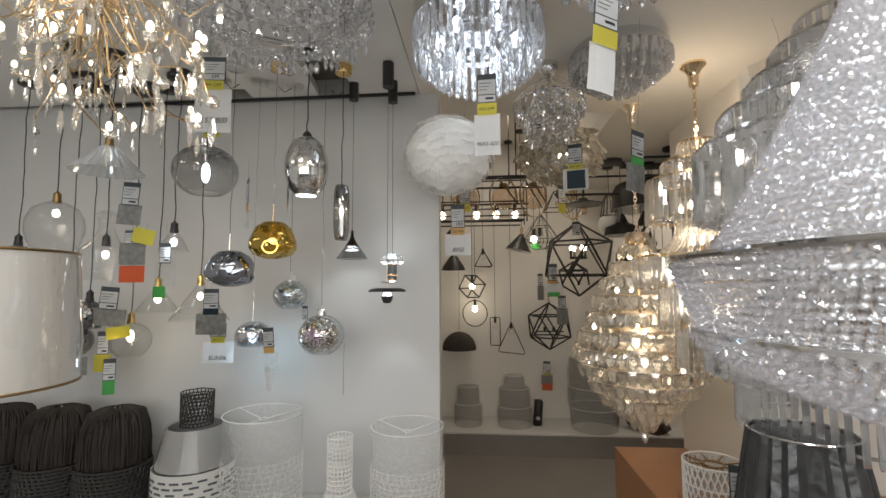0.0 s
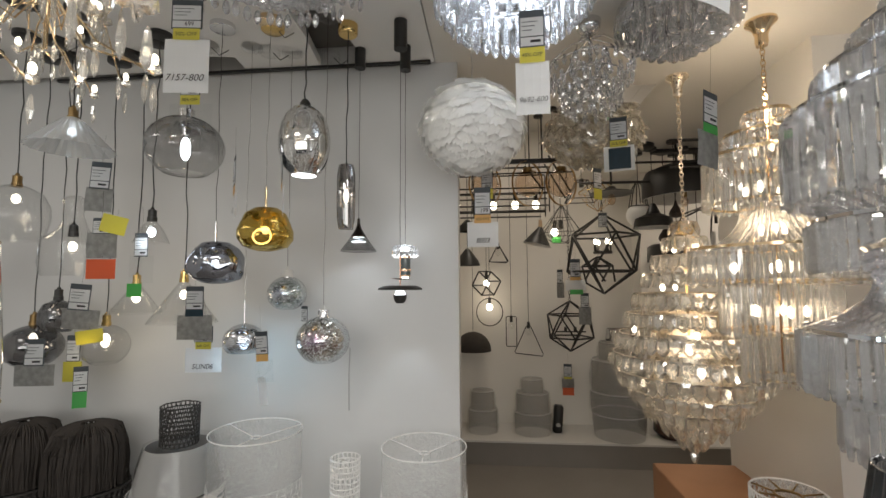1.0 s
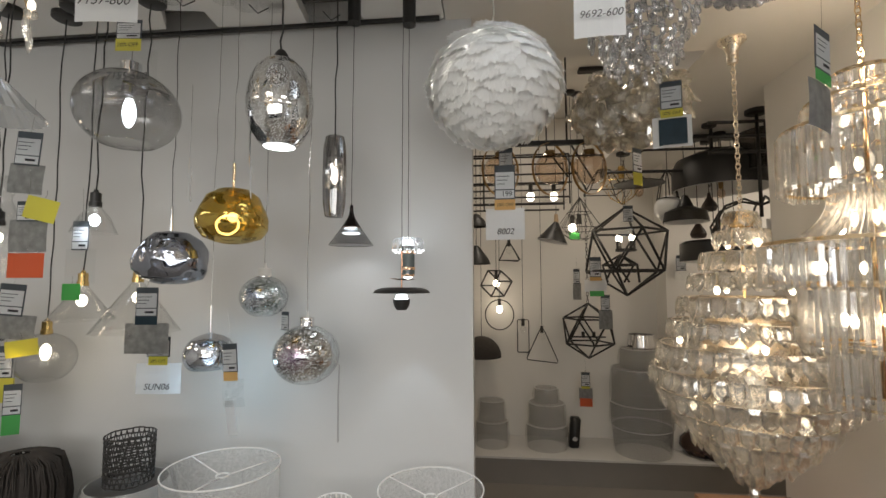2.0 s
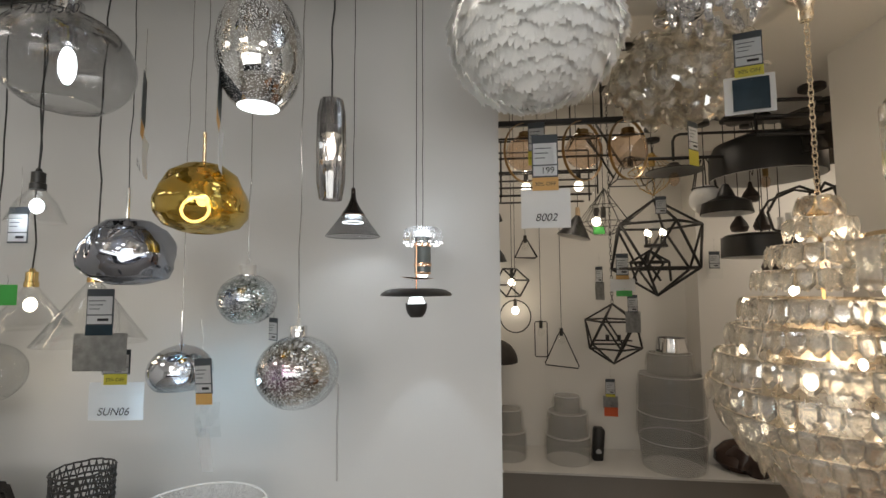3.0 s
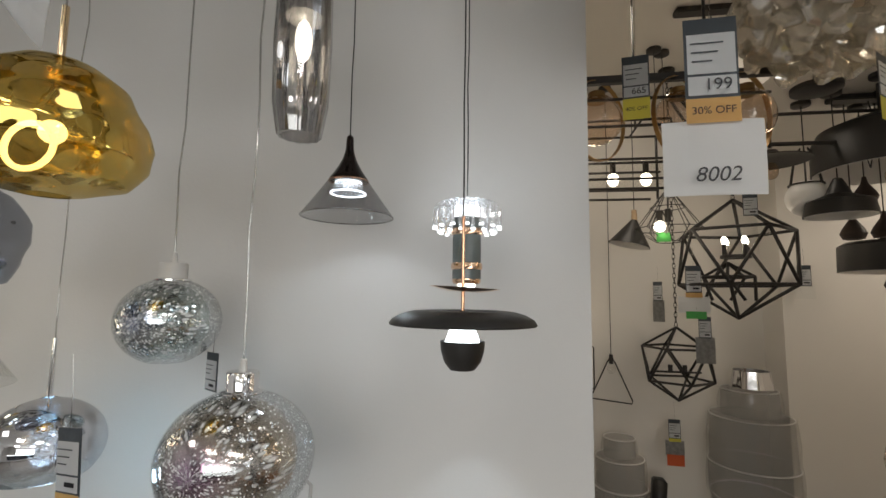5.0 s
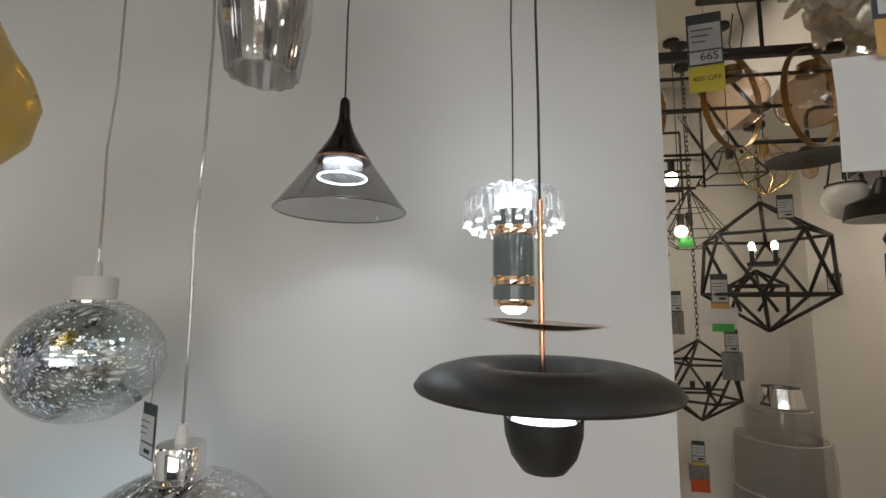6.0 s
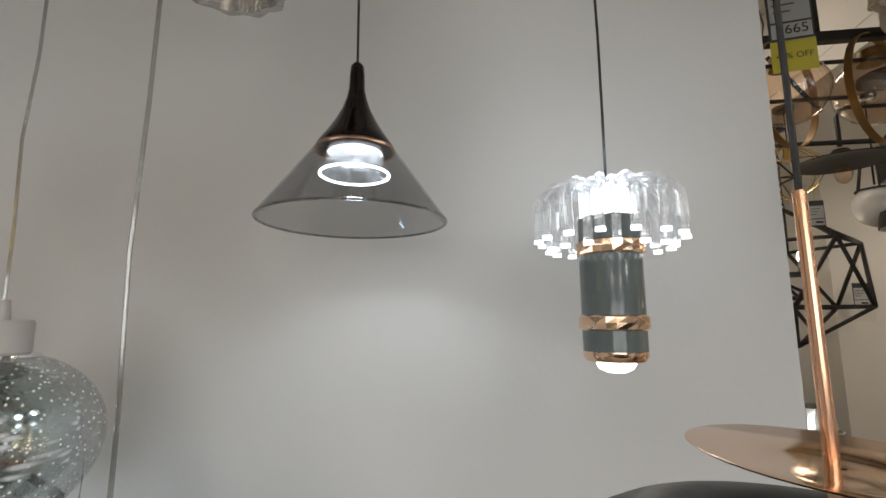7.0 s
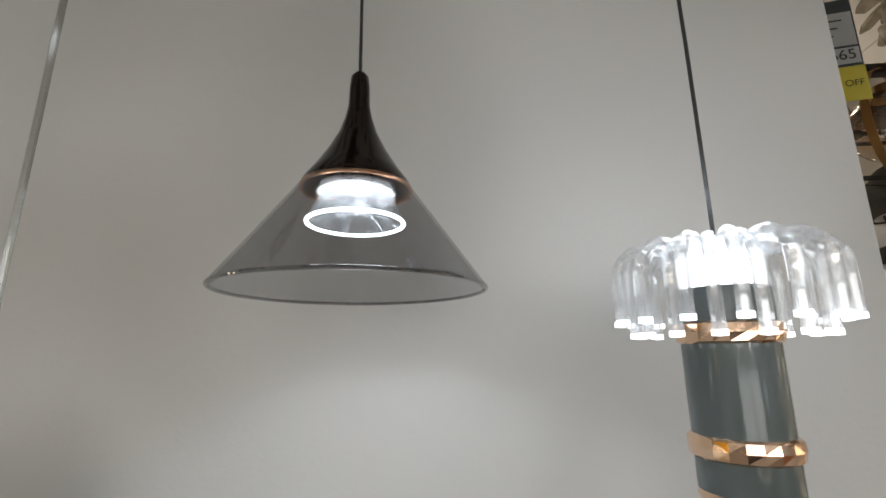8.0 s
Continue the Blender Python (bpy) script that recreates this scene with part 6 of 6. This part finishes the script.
bg = thing("dark_bag", (1.80, 5.26, LEDGE), "crumpled dark brown plastic bag on the ledge", "bag")
part("body", lathe([(0, 0), (0.15, 0.0), (0.19, 0.06), (0.17, 0.13), (0.10, 0.19), (0.03, 0.21), (0, 0.205)], 28, lava_warp(6.0, 0.6)), paint("brown_film", (0.05, 0.03, 0.025), 0.22, vary=0.3, bump=0.3, fine=20), bg)

# ---- price tags ----


def writing(text, size, mat_, parent, x, z, name="writing", slant=0.0):
    cu = bpy.data.curves.new(name, "FONT")
    cu.body, cu.size, cu.align_x, cu.align_y = text, size, "CENTER", "CENTER"
    cu.shear = slant
    tmp = bpy.data.objects.new(name, cu)
    me = bpy.data.meshes.new_from_object(tmp)
    bpy.data.objects.remove(tmp)
    me.materials.append(mat_)
    ob = part(name, me, mat_, parent)
    ob.matrix_local = Matrix.Translation((x, -0.0016, z)) @ Matrix.Rotation(radians(90), 4, "X")
    return ob


def sheet(parent, name, w, z1, z0, mat_, label="", depth=0.0, bend=0.0, x=0.0):
    """A card 1.2 mm thick, slightly bowed."""
    bm = bmesh.new()
    rows = []
    for j in range(4):
        z = z0 + (z1 - z0) * j / 3
        rows.append([bm.verts.new((x - w / 2 + w * i / 4, -depth + bend * ((2 * i / 4 - 1) ** 2 + 0.6 * (2 * j / 3 - 1) ** 2), z)) for i in range(5)])
    for a, b in zip(rows, rows[1:]):
        for i in range(4):
            bm.faces.new((a[i], a[i + 1], b[i + 1], b[i]))
    bmesh.ops.solidify(bm, geom=bm.faces[:], thickness=-0.0012)
    return part(name, bm, mat_, parent, label, smooth=False)


def price_tag(x, y, top, yaw, head, strip=None, card=None, label="", thread=0.12, roll=0.0):
    """Dark-headed price card, a coloured sale strip and a lower card, hung on a thread. head: width, height, price; strip: width, height, material, text; card: width, height, material, text."""
    t_ = new("price_tag")
    t_.empty_display_size = 0.03
    t_.matrix_world = pose(x, y, top, 0, roll, yaw)
    tagged(t_, label or "hanging price tag in a clear sleeve", "price tag", "price tags")
    z = 0.0
    if head:
        w, h, price = head
        sheet(t_, "header_card", w, z, z - h, M_NAVY, "dark blue-grey price card")
        sheet(t_, "field", w * 0.90, z - h * 0.20, z - h * 0.69, M_PAPER, "white printed field", 0.0022)
        sheet(t_, "field", w * 0.90, z - h * 0.72, z - h * 0.95, M_PAPER, "white price field", 0.0022)
        for k in range(3):
            sheet(t_, "printed_line", w * (0.62 - 0.12 * k), z - h * (0.31 + 0.11 * k), z - h * (0.33 + 0.11 * k), M_NAVY, "", 0.0036, x=-w * (0.08 + 0.05 * k))
        if price:
            ob = writing(price, h * 0.20, M_INK, t_, w * 0.10, z - h * 0.835)
            ob.location.y = -0.0046
        else:
            sheet(t_, "printed_line", w * 0.40, z - h * 0.80, z - h * 0.87, M_INK, "", 0.0036, x=w * 0.14)
        z -= h
    if strip:
        w, h, m_, text = strip
        sheet(t_, "sale_strip", w, z + 0.002, z - h, m_, "coloured sale strip", 0.0014)
        if text:
            ob = writing(text, min(h * 0.62, w * 0.22), M_INK, t_, 0, z - h * 0.5)
            ob.location.y = -0.0036
        z -= h
    if card:
        w, h, m_, text = card
        sheet(t_, "lower_card", w, z + 0.006, z - h, m_, "lower card in a clear sleeve", -0.0016, 0.004)
        if text:
            ob = writing(text, min(h * 0.30, w * 0.22), M_INK, t_, 0.0, z - h * 0.74, slant=0.25)
            ob.location.y = -0.006
        z -= h
    part("thread", tube([(0, 0, -0.002), (0.004, 0, thread * 0.5), (0, 0, thread)], 0.0007, 4), M_CLEARCORD, t_)
    return t_


price_tag(0.0, 1.60, 2.565, -4, (0.069, 0.11, ""), (0.069, 0.042, M_YELLOW, "45% OFF"), (0.092, 0.145, M_PAPER, "9692-600"), "tall white price tag hanging from a crystal chandelier")
price_tag(-1.095, 1.70, 2.735, 8, (0.10, 0.10, "699"), (0.085, 0.036, M_YELLOW, "50% OFF"), (0.144, 0.175, M_PAPER, "7157-800"), "white price tag with handwritten code, hanging from a chandelier")
price_tag(-1.250, 1.95, 2.585, 6, (0.075, 0.06, ""), (0.075, 0.035, M_YELLOW, "50% OFF"), (0.165, 0.105, M_SLEEVE, "7155-500"), "clear-sleeved price tag with handwritten code")
price_tag(0.510, 2.60, 2.610, -16, (0.079, 0.115, ""), (0.079, 0.031, M_YELLOW, "30% OFF"), (0.14, 0.118, M_PAPER, None), "price tag with a dark blue lamp photo")
price_tag(-0.150, 2.42, 2.243, -3, (0.074, 0.128, "199"), (0.074, 0.036, M_ORANGE, "30% OFF"), (0.140, 0.108, M_PAPER, "8002"), "white price tag with handwritten code, beside the feather lamp")
price_tag(-1.442, 2.38, 1.616, 8, (0.085, 0.075, "265"), (0.070, 0.030, M_YELLOW, "30% OFF"), (0.165, 0.107, M_PAPER, "SUN06"), "white price tag with handwritten code below a smoky lamp")
price_tag(-1.458, 2.33, 1.800, 8, (0.080, 0.108, ""), (0.080, 0.028, M_BLUEPRINT, None), (0.157, 0.105, M_PRINT, None), "price tag with a grey photo card")
price_tag(-1.830, 2.20, 2.354, 12, (0.084, 0.122, ""), None, (0.115, 0.10, M_PRINT, None), "price tag with a grey photo card, on the lamp wall", roll=4)
price_tag(-1.800, 2.18, 2.100, 6, (0.075, 0.070, ""), None, (0.133, 0.106, M_PRINT, None), "price tag with a grey photo card, on the lamp wall")
price_tag(-1.788, 2.175, 1.917, 4, None, (0.130, 0.083, M_RED, None), None, "plain red-orange card below a price tag", 0.02)
price_tag(-1.705, 2.15, 2.100, 8, None, (0.110, 0.075, M_YELLOW, None), None, "yellow label tilted on a thread", 0.03, roll=14)
price_tag(-2.109, 2.42, 1.814, 10, (0.100, 0.128, ""), None, (0.20, 0.092, M_PRINT, None), "price tag with a wide grey photo card", roll=5)
price_tag(-2.162, 2.45, 1.563, 10, (0.064, 0.130, ""), (0.088, 0.095, M_YELLOW, None), None, "narrow price tag with a yellow leaf label")
price_tag(-2.038, 2.40, 1.592, 4, None, (0.137, 0.062, M_YELLOW, None), None, "yellow leaf-shaped label on a globe lamp", 0.03, roll=-8)
price_tag(-2.116, 2.45, 1.412, 30, (0.060, 0.124, ""), (0.058, 0.075, M_GREEN, None), None, "narrow price tag with a green strip", 0.2)
price_tag(-1.691, 2.28, 2.043, 8, (0.060, 0.108, ""), None, (0.108, 0.12, M_SLEEVE, None), "pale blue-white price tag in a sleeve")
price_tag(-1.716, 2.28, 1.812, 8, None, (0.065, 0.058, M_GREEN, None), None, "green strip below a price tag", 0.03)
price_tag(-2.276, 2.36, 1.555, 10, (0.090, 0.128, ""), None, (0.18, 0.094, M_PRINT, None), "price tag with a wide photo card on a smoked globe")
price_tag(-1.150, 2.10, 2.330, -55, (0.090, 0.125, ""), (0.085, 0.036, M_ORANGE, None), (0.125, 0.09, M_PAPER, "06-300"), "price tag turned edgewise beside the smoked bubble lamp")
price_tag(-0.950, 2.10, 2.330, -62, (0.090, 0.12, ""), (0.085, 0.030, M_ORANGE, None), (0.09, 0.10, M_PAPER, None), "price tag turned edgewise above the gold lamp", roll=-8)
price_tag(-1.175, 2.40, 1.590, -18, (0.075, 0.105, ""), (0.072, 0.030, M_ORANGE, None), (0.11, 0.095, M_SLEEVE, None), "price tag turned edgewise beside the chrome-fade lamp", roll=-6)
price_tag(-1.180, 2.41, 1.375, -20, None, None, (0.05, 0.12, M_PAPER, None), "narrow white card on a thread below the chrome-fade lamp", 0.03, roll=-12)
price_tag(-1.035, 2.56, 1.700, -30, (0.05, 0.075, ""), None, None, "small price tag behind the firework ball lamp", 0.06)
price_tag(-0.127, 2.92, 2.456, -10, (0.066, 0.118, "665"), (0.066, 0.055, M_YELLOW, "40% OFF"), None, "narrow price tag with yellow sale strip in the alcove", 0.544)
price_tag(0.33, 1.24, 2.62, 27, (0.085, 0.12, ""), (0.085, 0.05, M_YELLOW, None), (0.09, 0.13, M_PAPER, None), "long white price tag hanging from a bead chandelier", roll=6)
price_tag(0.655, 2.00, 2.47, 35, (0.085, 0.12, ""), (0.085, 0.03, M_GREEN, None), (0.12, 0.12, M_PRINT, None), "price tag turned edgewise between chandeliers", 0.53, roll=5)
price_tag(0.86, 1.38, 2.48, -35, None, None, (0.17, 0.28, M_POLYBAG, None), "empty clear plastic sleeve hanging from a chandelier", roll=-8)
price_tag(1.12, 2.22, 1.00, -20, (0.11, 0.16, ""), (0.11, 0.10, M_YELLOW, None), None, "black-framed price card with yellow strip by the lattice shade", 0.02)
price_tag(0.727, 4.95, 2.048, -8, (0.095, 0.18, ""), (0.10, 0.03, M_ORANGE, None), (0.19, 0.10, M_PAPER, None), "white price tag under the geometric chandelier")
price_tag(0.735, 4.945, 1.745, -8, None, (0.12, 0.045, M_GREEN, None), None, "green strip below a price tag", 0.03)
price_tag(0.842, 5.10, 1.709, -8, (0.078, 0.145, ""), None, (0.12, 0.17, M_PRINT, None), "price tag with photo card on the icosahedron lamp")
price_tag(0.692, 5.32, 0.967, -4, (0.08, 0.135, ""), (0.08, 0.02, M_YELLOW, None), (0.125, 0.10, M_PRINT, None), "price tag with photo and orange foot on the back wall")
price_tag(0.692, 5.315, 0.722, -4, None, (0.115, 0.075, M_RED, None), None, "orange card foot below a price tag", 0.03)
price_tag(0.906, 4.55, 2.44, -10, (0.075, 0.13, ""), None, (0.13, 0.12, M_SLEEVE, None), "clear-sleeved price tag above the geometric chandelier")
price_tag(0.663, 5.50, 1.961, -40, (0.07, 0.15, ""), None, (0.09, 0.16, M_PRINT, None), "narrow price tag on the back wall")
price_tag(1.62, 5.36, 2.083, -10, (0.085, 0.15, ""), None, (0.13, 0.09, M_SLEEVE, None), "price tag on the forward wall")
price_tag(0.50, 3.00, 2.46, 38, (0.07, 0.12, ""), (0.07, 0.06, M_YELLOW, None), None, "price tag with yellow strip turned edgewise", 0.54)
price_tag(0.555, 4.96, 2.27, -5, None, (0.09, 0.06, M_GREEN, None), None, "green strip under a lit bulb pendant", 0.03)
price_tag(0.510, 2.591, 2.452, -16, None, None, (0.100, 0.098, M_BLUEPRINT, None), "dark blue photo print of lamps on a card", 0.004)
s_ = thing("pull_cord", (-0.772, 2.45, 1.53), "thin grey cord hanging beside the firework ball lamp", "cord")
part("cord", tube([(-0.02, 0.0, 0.0), (0.004, 0, -0.02), (0, 0, -0.14), (0.002, 0, -0.30)], 0.003, 6), M_GREYFAB, s_)
